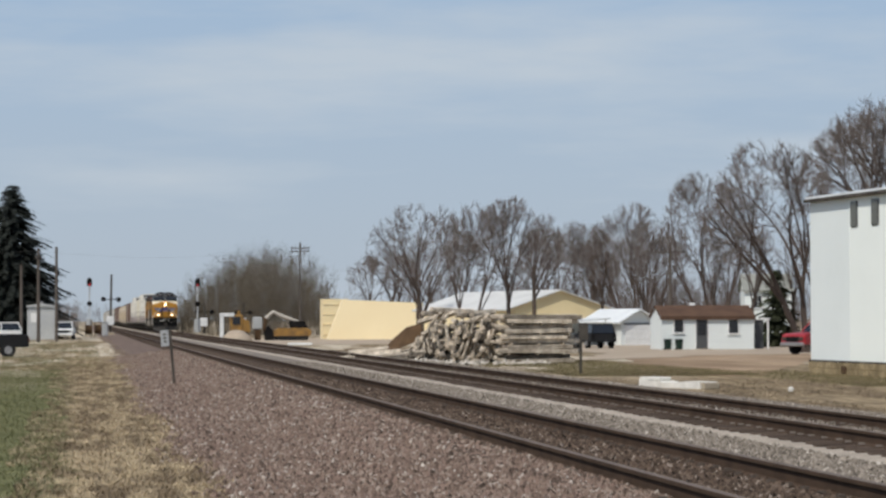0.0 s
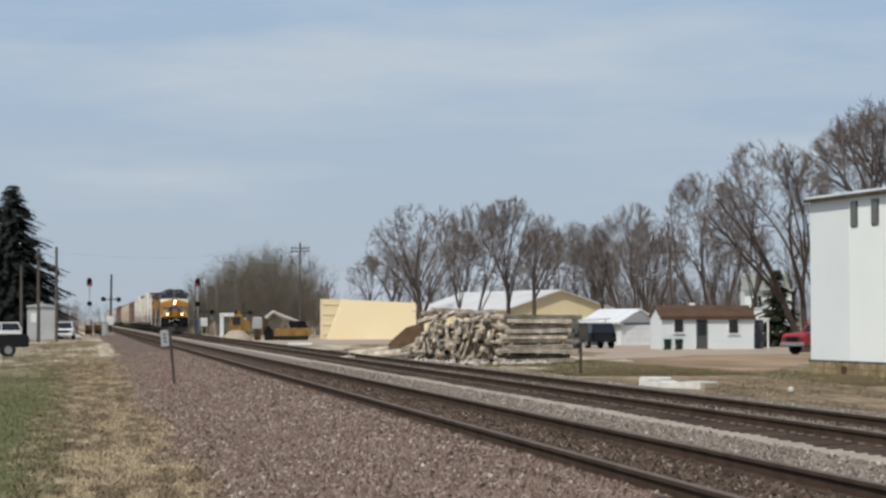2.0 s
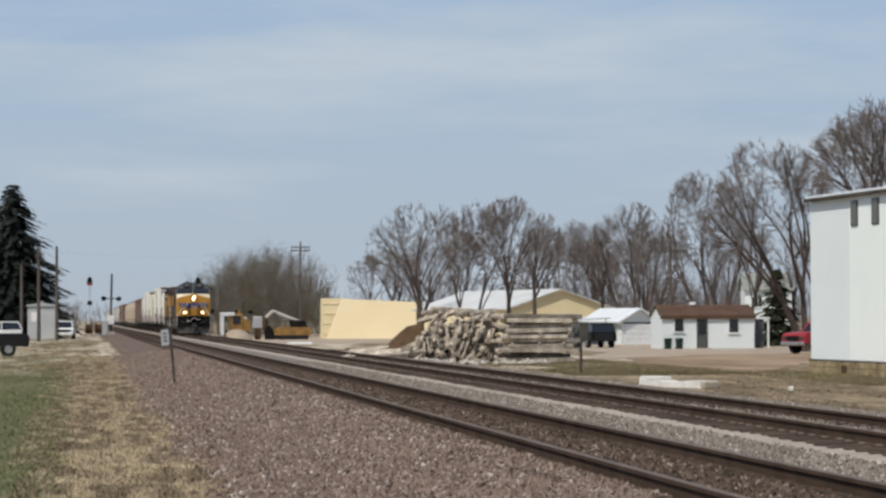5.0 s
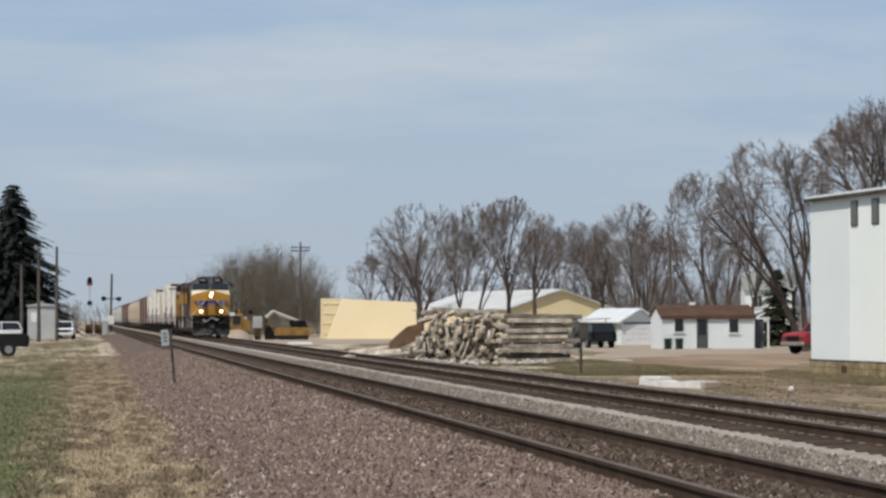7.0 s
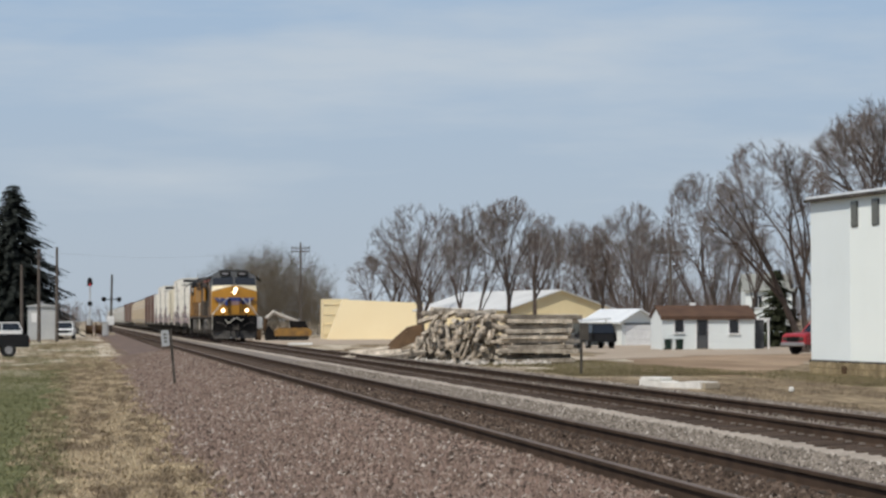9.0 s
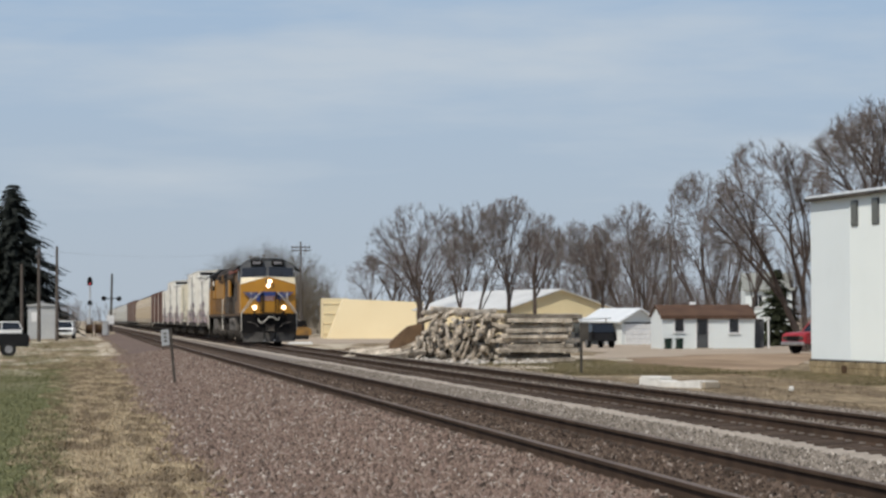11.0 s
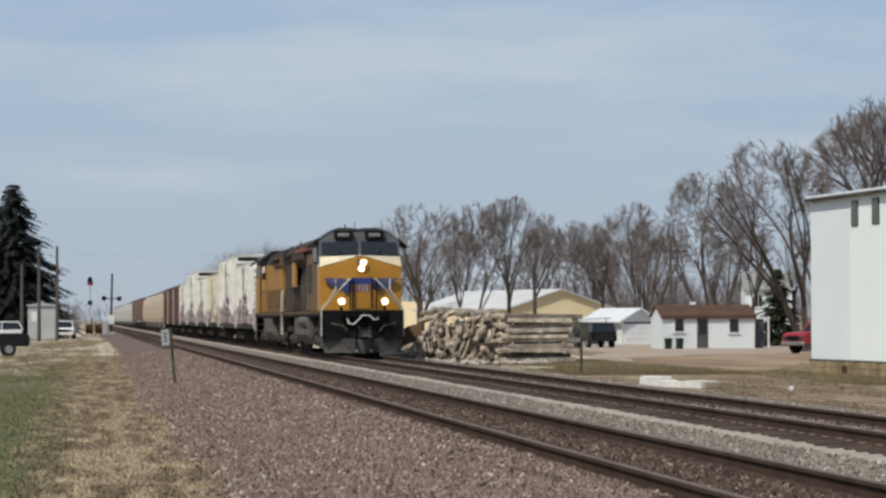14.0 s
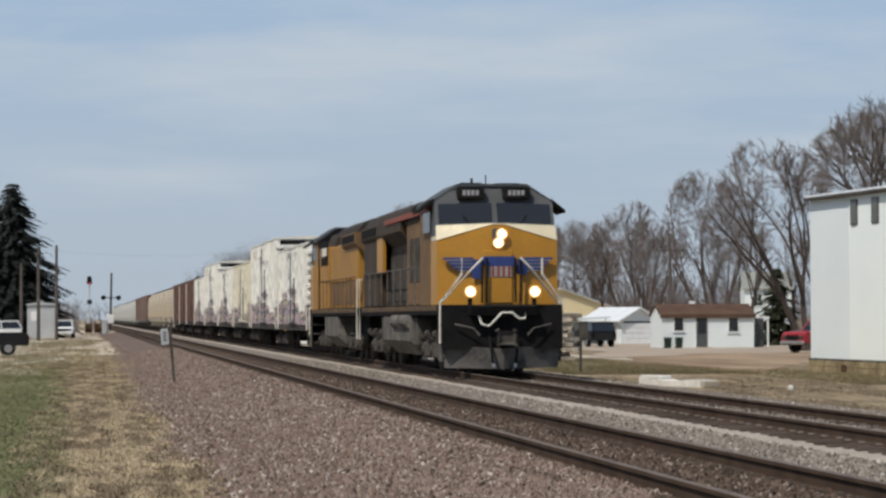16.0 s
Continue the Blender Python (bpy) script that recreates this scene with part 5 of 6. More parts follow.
def crossing_signal(x, y, h, label, arm=3.0):
    e = thing("crossing_signal", pose(x, y, gz(x, y), 0, 1.2, 0), label, "crossing signal", "crossing signals")
    part("mast", rod(B(), (0, 0, 0), (0, 0, h), 0.15, 0.12, n=10), UNDER_GREY, e)
    part("base", box(B(), (-0.45, -0.45, 0), (0.45, 0.45, 0.45), 0.04), CONCRETE, e)
    part("arm", box(B(), (-0.95, -0.05, arm - 0.05), (0.95, 0.05, arm + 0.05)), UNDER_BLACK, e)
    for s in (-1, 1):
        lamp = part("flasher", rod(B(), (s * 0.85, -0.15, arm), (s * 0.85, -0.05, arm), 0.28, n=16), UNDER_BLACK, e, "black flasher disc")
        part("hood", rod(B(), (s * 0.95, -0.5, arm + 0.06), (s * 0.85, -0.15, arm), 0.19, n=12), UNDER_BLACK, lamp)
    part("gate_case", box(B(), (-0.5, -0.3, 1.3), (0.35, 0.3, 2.3), 0.03), WHITE, e, "white gate mechanism case")
    return e


def far_yard():
    """Machines, huts and posts round the level crossing."""
    e = thing("signal_hut", pose(-4.55, 258.5, -0.46), "silver metal equipment hut with a low peaked roof", "hut")
    part("base", box(B(), (-0.05, -0.05, 0), (2.5, 2.6, 0.18)), CONCRETE, e)
    part("wall", box(B(), (0, 0, 0.18), (2.45, 2.5, 3.05), 0.02), SILVER, e)
    part("roof", prism(B(), [(-0.15, 3.05), (2.6, 3.05), (2.6, 3.12), (1.22, 3.34), (-0.15, 3.12)], 1, -0.15, 2.65), SILVER, e)
    part("vent", rod(B(), (1.2, 1.0, 3.25), (1.2, 1.0, 3.5), 0.2), STEEL, e)
    part("notice", box(B(), (0.3, -0.02, 1.7), (1.1, 0.0, 2.5)), WHITE, e, "white notice plate")
    part("door", box(B(), (1.3, -0.03, 0.2), (2.25, 0.0, 2.4), 0.01), SILVER, e)
    signal(1.05, 330, 6.1, "tall railway signal mast with a red lit lens")
    signal(13.05, 330, 6.1, "tall railway signal mast with a red lit lens")
    crossing_signal(3.40, 335, 7.0, "leaning dark crossing mast with a pair of black flashers", 4.2)
    crossing_signal(14.4, 345, 4.0, "short crossing mast with a pair of black flashers")
    crossing_signal(20.6, 375, 4.2, "short crossing mast with a pair of black flashers")
    hut = thing("relay_case", pose(2.45, 332, -0.46) @ Matrix.Scale(0.62, 4), "pale metal relay case beside the crossing", "cabinet")
    part("case", box(B(), (0, 0, 0.2), (1.1, 0.8, 2.6), 0.03), SILVER, hut)
    part("leg", box(B(), (0.1, 0.1, 0), (1.0, 0.7, 0.2)), CONCRETE, hut)
    part("cap", box(B(), (-0.08, -0.08, 2.6), (1.18, 0.88, 2.68), 0.02), SILVER, hut)
    b = thing("cable_reels", pose(0.9, 322, -0.46), "brown wooden cable reels beside the line", "cable reels")
    for x in (-0.3, 0.7):
        r = part("reel", rod(B(), (x, 0, 0.85), (x + 0.7, 0, 0.85), 0.5, n=16), EARTH, b)
        for k in (0, 0.7):
            part("flange", rod(B(), (x + k - 0.04, 0, 0.85), (x + k + 0.04, 0, 0.85), 0.85, n=18), EARTH, r)
    # yellow track machine and a loader with a white boom
    e = thing("track_machine", pose(13.8, 296, -0.70), "yellow and white track maintenance machine parked beside the line", "machine")
    part("frame", box(B(), (0.6, 0, 0.5), (3.0, 2.2, 0.9), 0.04), UNDER_BLACK, e)
    part("mast", box(B(), (0.15, 0, 0), (0.55, 0.5, 2.55), 0.03), WHITE, e, "white upright mast")
    part("arm", box(B(), (0.15, 0.0, 2.4), (1.6, 0.4, 2.75), 0.03), WHITE, e)
    part("cab", box(B(), (1.2, 0.1, 0.9), (2.5, 2.0, 2.6), 0.12), PLANT_YELLOW, e, "yellow cab")
    part("engine_cover", prism(B(), [(2.4, 0.8), (3.2, 0.8), (3.1, 1.9), (2.4, 2.3)], 1, 0.2, 2.0), PLANT_YELLOW, e)
    part("cab_pane", box(B(), (1.4, 0.06, 1.6), (2.2, 0.1, 2.4)), DARK_GLASS, e)
    part("beacon", rod(B(), (2.1, 1, 2.6), (2.1, 1, 3.0), 0.14), PLANT_YELLOW, e)
    for x in (0.95, 2.7):
        part("wheel", rod(B(), (x, 0.05, 0.4), (x, 2.15, 0.4), 0.4, n=16), TYRE, e)
    e = thing("loader", pose(17.4, 294, -0.70), "orange loader with a dusty white folded boom", "machine")
    part("hull", prism(B(), [(1.9, 0.45), (5.5, 0.45), (5.6, 0.95), (5.2, 1.25), (2.4, 1.25), (1.8, 0.95)], 1, 0, 2.2), PLANT_YELLOW, e)
    part("counterweight", prism(B(), [(3.6, 1.25), (5.2, 1.25), (5.0, 1.9), (3.4, 2.0)], 1, 0.3, 2.0), UNDER_BLACK, e)
    part("boom", bent(B(), [(1.1, 0.6, 2.2), (1.8, 0.6, 2.85), (2.4, 0.6, 2.55), (4.4, 0.6, 1.75)], 0.2, n=8), RUBBLE, e, "dusty white boom")
    part("stick", bent(B(), [(1.1, 0.6, 2.2), (0.9, 0.6, 1.2), (1.3, 0.6, 0.6)], 0.2, n=8), EARTH, e, "rusty stick")
    part("bucket", prism(B(), [(1.0, 0.0), (2.0, 0.0), (1.9, 0.9), (1.3, 1.5), (0.9, 0.9)], 1, 0.2, 1.4), UNDER_BLACK, e)
    part("cab", box(B(), (3.9, 0.4, 1.25), (4.6, 1.5, 1.65), 0.05), LOCO_GREY, e)
    for s in (0.0, 1.9):
        part("crawler", box(B(), (2.1, s, 0), (5.3, s + 0.4, 0.55), 0.15), TYRE, e)
    e = thing("utility_cabinet", pose(17.6, 297, -0.70), "pale grey utility cabinet on a rusty stand", "cabinet")
    part("case", box(B(), (-0.3, 0, 1.15), (0.65, 0.6, 2.35), 0.06), SILVER, e)
    part("stand", box(B(), (-0.1, 0.1, 0), (0.5, 0.5, 1.15)), EARTH, e)
    m = thing("gravel_heap", pose(15.2, 288, -0.70), "low heap of pale gravel beside the machines", "gravel heap")
    bm = B()
    bmesh.ops.create_uvsphere(bm, u_segments=18, v_segments=10, radius=1.0)
    for v in bm.verts:
        v.co = Vector((v.co.x * 1.6, v.co.y * 1.6, max(0, v.co.z) ** 1.5 * 1.1 + 0.08 * noise.noise(v.co * 3) * (v.co.z > 0)))
    part("heap", bm, GRAVEL_PALE, m)
    s = thing("white_beam", pose(15.1, 215, -0.50, 0, 0, 0), "white painted beam lying beside the line", "beam")
    part("beam", box(B(), (0, 0, 0), (1.75, 0.4, 0.17), 0.03), WHITE, s)


def build_yard():
    patch("dirt_yard", [(18.6, 98), (20.2, 106), (21.4, 114), (22.5, 118), (24, 128), (30, 165), (31, 182), (48, 182), (44, 150), (38, 138), (30, 120), (27, 109), (25.2, 104), (23.4, 99), (21.6, 92), (20.2, 90.5), (19.2, 94)], DIRT, "bare reddish dirt yard with wheel tracks")
    patch("gravel_drive", [(21.5, 128), (30, 167), (31, 186), (37, 240), (60, 240), (52, 186), (44, 164), (40, 156), (33, 152), (28, 140)], GRAVEL_PALE, "pale gravel drive before the houses", 0.024)
    patch("gravel_apron", [(13.5, 240), (13.8, 330), (40, 320), (36, 262), (26, 244)], GRAVEL_PALE, "pale gravel storage yard", 0.02)
    patch("crossing_road", [(-60, 322), (-60, 332), (3.0, 332), (3.0, 318), (0, 314), (-3, 300), (-8, 296)], GRAVEL_PALE, "pale gravel road to the crossing", 0.02)
    tower_building()
    office()
    garage()
    warehouse()
    covered_stack()
    tie_stacks()
    plank_pile()
    slabs()
    marker_posts()
    far_yard()
    vehicle("pickup_truck", pose(36.85, 150.0, -0.53, 0, 0, 28), "red pickup truck parked by the white building", RED_PAINT, "pickup")
    vehicle("sport_utility", pose(35.05, 203.0, -0.70, 0, 0, -84), "black sport utility car parked on the gravel drive", BLACK_PAINT, "suv")
    vehicle("pickup_truck", pose(-7.95, 151, -0.46, 0, 0, 4), "dark pickup truck parked on the grass", BLACK_PAINT, "pickup")
    vehicle("van", pose(-9.2, 231, -0.46, 0, 0, 10), "white car parked beyond the grass", WHITE, "suv")
    vehicle("van", pose(-1.6, 282, -0.46, 0, 0, 87), "white car parked beyond the grass", WHITE, "suv")
    utility_pole(28.3, 380, 12.1, "wooden utility pole with crossarms", 2)
    utility_pole(46.6, 230, 8.1, "wooden utility pole with one crossarm")
    utility_pole(-4.9, 250, 6.6, "plain wooden pole beside the spruce", 0)
    utility_pole(-3.5, 252, 7.95, "wooden utility pole beside the spruce", 1, bearing=80)
    utility_pole(-2.0, 255, 8.2, "plain wooden pole beside the spruce", 0)
    wires = tagged(new("power_lines"), "thin dark overhead wires between the poles", "wires")
    for k in (-1.0, 0.0, 1.0):
        a, b, c = Vector((-3.6 + k * 0.4, 252, 7.3)), Vector((28.3 + k, 380, 11.2)), Vector((-60, 240 + 3 * k, 8.2))
        for p, q in ((a, b), (c, a)):
            pts = [p.lerp(q, i / 14) - Vector((0, 0, 1.1 * 4 * (i / 14) * (1 - i / 14))) for i in range(15)]
            part("wire", bent(B(), pts, 0.0014, n=4), UNDER_GREY, wires)


build_yard()


# ---- trees ----
def tubes(segments, sides):
    """Verts and faces of tapered tubes; segments of (start, end, radius, radius)."""
    p = np.array([s[0] for s in segments], float)
    q = np.array([s[1] for s in segments], float)
    r = np.array([s[2:] for s in segments], float)
    d = q - p
    d /= np.linalg.norm(d, axis=1)[:, None] + 1e-9
    side = np.cross(d, np.where(np.abs(d[:, 2:]) < 0.9, np.array([[0.0, 0, 1]]), np.array([[1.0, 0, 0]])))
    side /= np.linalg.norm(side, axis=1)[:, None]
    up = np.cross(d, side)
    rings = []
    for k in range(sides):
        a = 6.28318 * k / sides
        way = side * math.cos(a) + up * math.sin(a)
        rings.append((p + way * r[:, :1], q + way * r[:, 1:]))
    v = np.stack([x for pair in rings for x in pair], 1).reshape(-1, 3)
    base = 2 * sides * np.arange(len(p))[:, None]
    f = [base + np.array([[2 * k, 2 * ((k + 1) % sides), 2 * ((k + 1) % sides) + 1, 2 * k + 1]]) for k in range(sides)]
    return v.tolist(), np.concatenate(f).tolist()


def spikes(p, q, r):
    """Verts and faces of thin three-sided twigs from p to q."""
    p, q = np.array(p, float), np.array(q, float)
    d = q - p
    d /= np.linalg.norm(d, axis=1)[:, None] + 1e-9
    side = np.cross(d, np.where(np.abs(d[:, 2:]) < 0.9, np.array([[0.0, 0, 1]]), np.array([[1.0, 0, 0]])))
    side /= np.linalg.norm(side, axis=1)[:, None]
    up = np.cross(d, side)
    r = np.broadcast_to(np.asarray(r, float), (len(p),))[:, None]
    ring = [p + (side * math.cos(a) + up * math.sin(a)) * r for a in (0.0, 2.094, 4.189)]
    v = np.stack([*ring, q], 1).reshape(-1, 3)
    f = (np.array([(0, 1, 3), (1, 2, 3), (2, 0, 3)])[None] + 4 * np.arange(len(p))[:, None, None]).reshape(-1, 3)
    return v.tolist(), f.tolist()


def joined(*meshes):
    verts, faces = [], []
    for v, f in meshes:
        k = len(verts)
        verts += v
        faces += [tuple(i + k for i in face) for face in f]
    return verts, faces


def grow_tree(seed, height, width, bole, offset=0.0, stems=1, base=0.3, splay=0.25, limbs=9, full=1.18, stout=1.0):
    """Wood, branchlets and twigs of a leafless tree: limbs fan out to a lumpy crown and ramify four times on their way."""
    rng = np.random.default_rng(seed)
    zc, rz, rx = height * (1 + base) / 2, height * (1 - base) / 2, width * 0.56
    centre, size = np.array([offset, 0, zc]), np.array([rx, rx * 0.9, rz])
    lumps = rng.normal(0, 1, (14, 3))
    lumps /= np.linalg.norm(lumps, axis=1)[:, None]
    swell = rng.uniform(-0.22, 0.12, 14)
    wood, fine, tips = [], [], []

    def within(p):
        w = (p - centre) / size
        far = np.linalg.norm(w)
        return far < 1 + float((np.clip(lumps @ w / (far + 1e-6), 0, 1) ** 6) @ swell)

    def branch(p, d, length, r, level, goal=None):
        step = (0.55, 0.42, 0.34, 0.28, 0.24)[level]
        n = max(2, int(length / step))
        r_end = max(0.006, r * (0.30 if level < 2 else 0.45))
        gap, turn = (0.9, 0.62, 0.40, 0.26, 9.0)[level] / full, rng.uniform(0, 6.28)
        since = -length * (0.36 if level == 0 else 0.14)
        was = False
        for i in range(n):
            if goal is not None:
                pull = goal - p
                k = np.linalg.norm(pull)
                if k < step:
                    break
                d = 0.84 * d + 0.16 * pull / k
            d = d + rng.normal(0, (0.05, 0.08, 0.10, 0.13, 0.15)[level], 3) + np.array([0, 0, (0.0, 0.035, 0.04, 0.03, 0.02)[level]])
            d = d / np.linalg.norm(d)
            q = p + d * step
            now = within(q)
            if not now and (was or level > 1 or q[2] > zc - 0.35 * rz):
                break
            was = now
            r1, r2 = r + (r_end - r) * i / n, r + (r_end - r) * (i + 1) / n
            (wood if level < 2 else fine).append((p, q, r1, r2))
            since += step
            while level < 4 and since > 0:
                since -= gap * rng.uniform(0.7, 1.3)
                turn += 2.4 + rng.normal(0, 0.5)
                side = np.cross(d, (0.31, 0.22, 0.92))
                side /= np.linalg.norm(side) + 1e-9
                away = side * math.cos(turn) + np.cross(d, side) * math.sin(turn)
                out = (q - centre) / size
                bend = rng.uniform(0.55, 0.95)
                way = d + away * bend + 0.42 * out + np.array([0, 0, 0.08])
                left = length * (1 - i / n)
                branch(q, way / np.linalg.norm(way), (0.42 * left + (1.5, 0.75, 0.45, 0.3)[level]) * rng.uniform(0.75, 1.2), max(0.007, r2 * rng.uniform(0.45, 0.68)), level + 1)
            p = q
            if level >= 2:
                tips.append((p, d, level))

    tops = []
    for s in range(stems):
        k = s - (stems - 1) / 2
        d = np.array([splay * k + offset * 0.45 / height, rng.normal(0, 0.05), 1.0])
        p, r = np.array([0.35 * k, 0.15 * k, -0.1]), height * 0.0155 * stout / stems ** 0.4
        high, n = bole * rng.uniform(0.9, 1.1), 6
        for i in range(n):
            d = d + rng.normal(0, 0.03, 3)
            d = d / np.linalg.norm(d)
            q = p + d * high / n
            wood.append((p, q, r * (1.25 - 0.25 * i / n if i else 1.5), r * (1.25 - 0.25 * (i + 1) / n)))
            p = q
        rise = [(p, d, r)]
        for i in range(5):      # the leader goes on above the first limbs
            d = d + rng.normal(0, 0.07, 3)
            d = d / np.linalg.norm(d)
            q, k2 = p + d * 0.075 * (height - high), r * (0.86 - 0.09 * i)
            wood.append((p, q, k2 + r * 0.09, k2))
            p = q
            rise.append((p, d, k2))
        tops.append(rise)
    goals = []
    for j in range(limbs):      # evenly round the crown, from its top to below its waist
        high, a = 0.97 - 1.22 * j / limbs, 2.4 * j + rng.normal(0, 0.2)
        flat = math.sqrt(1 - high * high)
        goals.append(centre + size * 0.97 * np.array([math.cos(a) * flat, math.sin(a) * flat, high]))
    goals.sort(key=lambda g: g[0])
    for j, goal in enumerate(goals):
        rise = tops[j * stems // limbs]
        reach = (goal[2] - (zc - rz)) / (2 * rz)
        p, d, r = rise[min(5, max(0, int(6.5 * (reach - 0.3) + rng.uniform(-0.6, 0.6))))]
        out = goal - p
        way = d * 0.6 + 0.7 * out / np.linalg.norm(out)
        branch(p, way / np.linalg.norm(way), np.linalg.norm(out) * 1.08, r * rng.uniform(0.48, 0.68), 0, goal)
    depth = [np.linalg.norm((t[0] - centre) / size) for t in tips]
    tips = [t for t, k in zip(tips, depth) if rng.random() < (k - 0.25) / 0.5]
    place = np.array([t[0] for t in tips])
    head = np.array([t[1] for t in tips])
    each = np.array([3 if t[2] == 2 else 4 for t in tips])
    idx = np.repeat(np.arange(len(tips)), each)
    n = len(idx)
    d = head[idx] * 0.75 + (place[idx] - centre) / size * 0.35 + rng.normal(0, 0.5, (n, 3)) + np.array([0, 0, 0.1])
    d /= np.linalg.norm(d, axis=1)[:, None]
    start = place[idx] - head[idx] * (0.28 * rng.random(n))[:, None]
    return wood, fine, start, start + d * (0.16 + 0.34 * rng.random(n))[:, None]


def bare_tree(seed, x, y, height, width, bole, offset=0.0, label="leafless grey-brown tree with a fine twiggy crown", **shape):
    e = thing("bare_tree", pose(x, y, gz(x, y)), label, "tree", "leafless trees behind the yard")
    wood, fine, start, end = grow_tree(seed, height, width, bole, offset, **shape)
    loose("trunk", *tubes(wood, 5), BARK, e)
    loose("crown", *joined(tubes(fine, 3), spikes(start, end, 0.0095)), TWIG, e)
    return e


def conifer(x, y, height, width, mat, seed, label, full=1.0):
    e = thing("conifer", pose(x, y, gz(x, y)), label, "tree")
    rng = random.Random(seed)
    part("trunk", rod(B(), (0, 0, -0.1), (0, 0, height * 0.97), height * 0.018, 0.02), BARK, e)
    verts, faces = [], []
    rows = int(height * (2.6 if height > 9 else 7))
    for i in range(rows):
        t = i / rows
        z = height * (0.04 + 0.95 * t) + rng.uniform(-0.25, 0.25) * (1 - t)
        reach = width / 2 * (1 - t) ** 0.72 * rng.uniform(0.72, 1.12) + 0.1
        for k in range(int((15 + 30 * (1 - t)) * full)):
            a = rng.uniform(0, 6.28)
            out = Vector((math.cos(a), math.sin(a), 0))
            side = Vector((-out.y, out.x, 0))
            L = reach * rng.uniform(0.7, 1.1)
            n = max(5, int(L * 12))
            for j in range(n):
                s = (j + rng.random()) / n
                c = out * (L * s) + Vector((0, 0, z - 0.32 * L * s * s + 0.12 * L * max(0, s - 0.75)))
                w = min(0.62, 0.06 * width + 0.04) * (1 - 0.42 * s) * rng.uniform(0.6, 1.2)
                tip = c + out * rng.uniform(0.12, 0.4) + side * rng.uniform(-w, w) + Vector((0, 0, rng.uniform(-0.34, 0.05) * min(1, w * 3)))
                b = len(verts)
                verts += [tuple(c - side * w * 0.5 + Vector((0, 0, 0.05))), tuple(c + side * w * 0.5), tuple(tip)]
                faces.append((b, b + 1, b + 2))
    loose("crown", verts, faces, mat, e)
    return e


def brush(name, mat, label, plan, seed, thick=0.03, twigs=16):
    """Dense leafless scrub: upright stems, each with a spray of thin twigs. plan: (x, y, height) for each stem."""
    rng = np.random.default_rng(seed)
    seg, starts, ends, girth = [], [], [], []
    for x, y, h in plan:
        p, d = np.array([x, y, gz(x, y) - 0.1]), np.array([rng.normal(0, 0.2), rng.normal(0, 0.15), 1.0])
        d, r, k = d / np.linalg.norm(d), thick * 1.3, 5
        for i in range(k):
            q = p + d * (h / k * rng.uniform(0.85, 1.05))
            seg.append((p, q, r, r * 0.7))
            n = (twigs // k) * 3 if i else 3
            way = np.stack([rng.normal(0, 0.62, n), rng.normal(0, 0.5, n), rng.uniform(0.2, 1.1, n)], 1) + 0.2 * d
            way /= np.linalg.norm(way, axis=1)[:, None]
            b = p + (q - p) * rng.random((n, 1))
            c = b + way * (h * rng.uniform(0.06, 0.17, (n, 1)))
            twist = way + rng.normal(0, 0.4, (n, 3))
            twist /= np.linalg.norm(twist, axis=1)[:, None]
            m = b + (c - b) * rng.uniform(0.3, 0.8, (n, 1))
            starts += [b, m]
            ends += [c, m + twist * (h * rng.uniform(0.04, 0.10, (n, 1)))]
            girth += [np.full(n, thick * 0.8), np.full(n, thick * 0.55)]
            p, r = q, r * 0.7
            d = d + np.array([rng.normal(0, 0.14), rng.normal(0, 0.14), 0])
            d = d / np.linalg.norm(d)
    mesh = joined(tubes(seg, 3), spikes(np.concatenate(starts), np.concatenate(ends), np.concatenate(girth)))
    return tagged(loose(name, *mesh, mat), label, "scrub", kind="stuff")


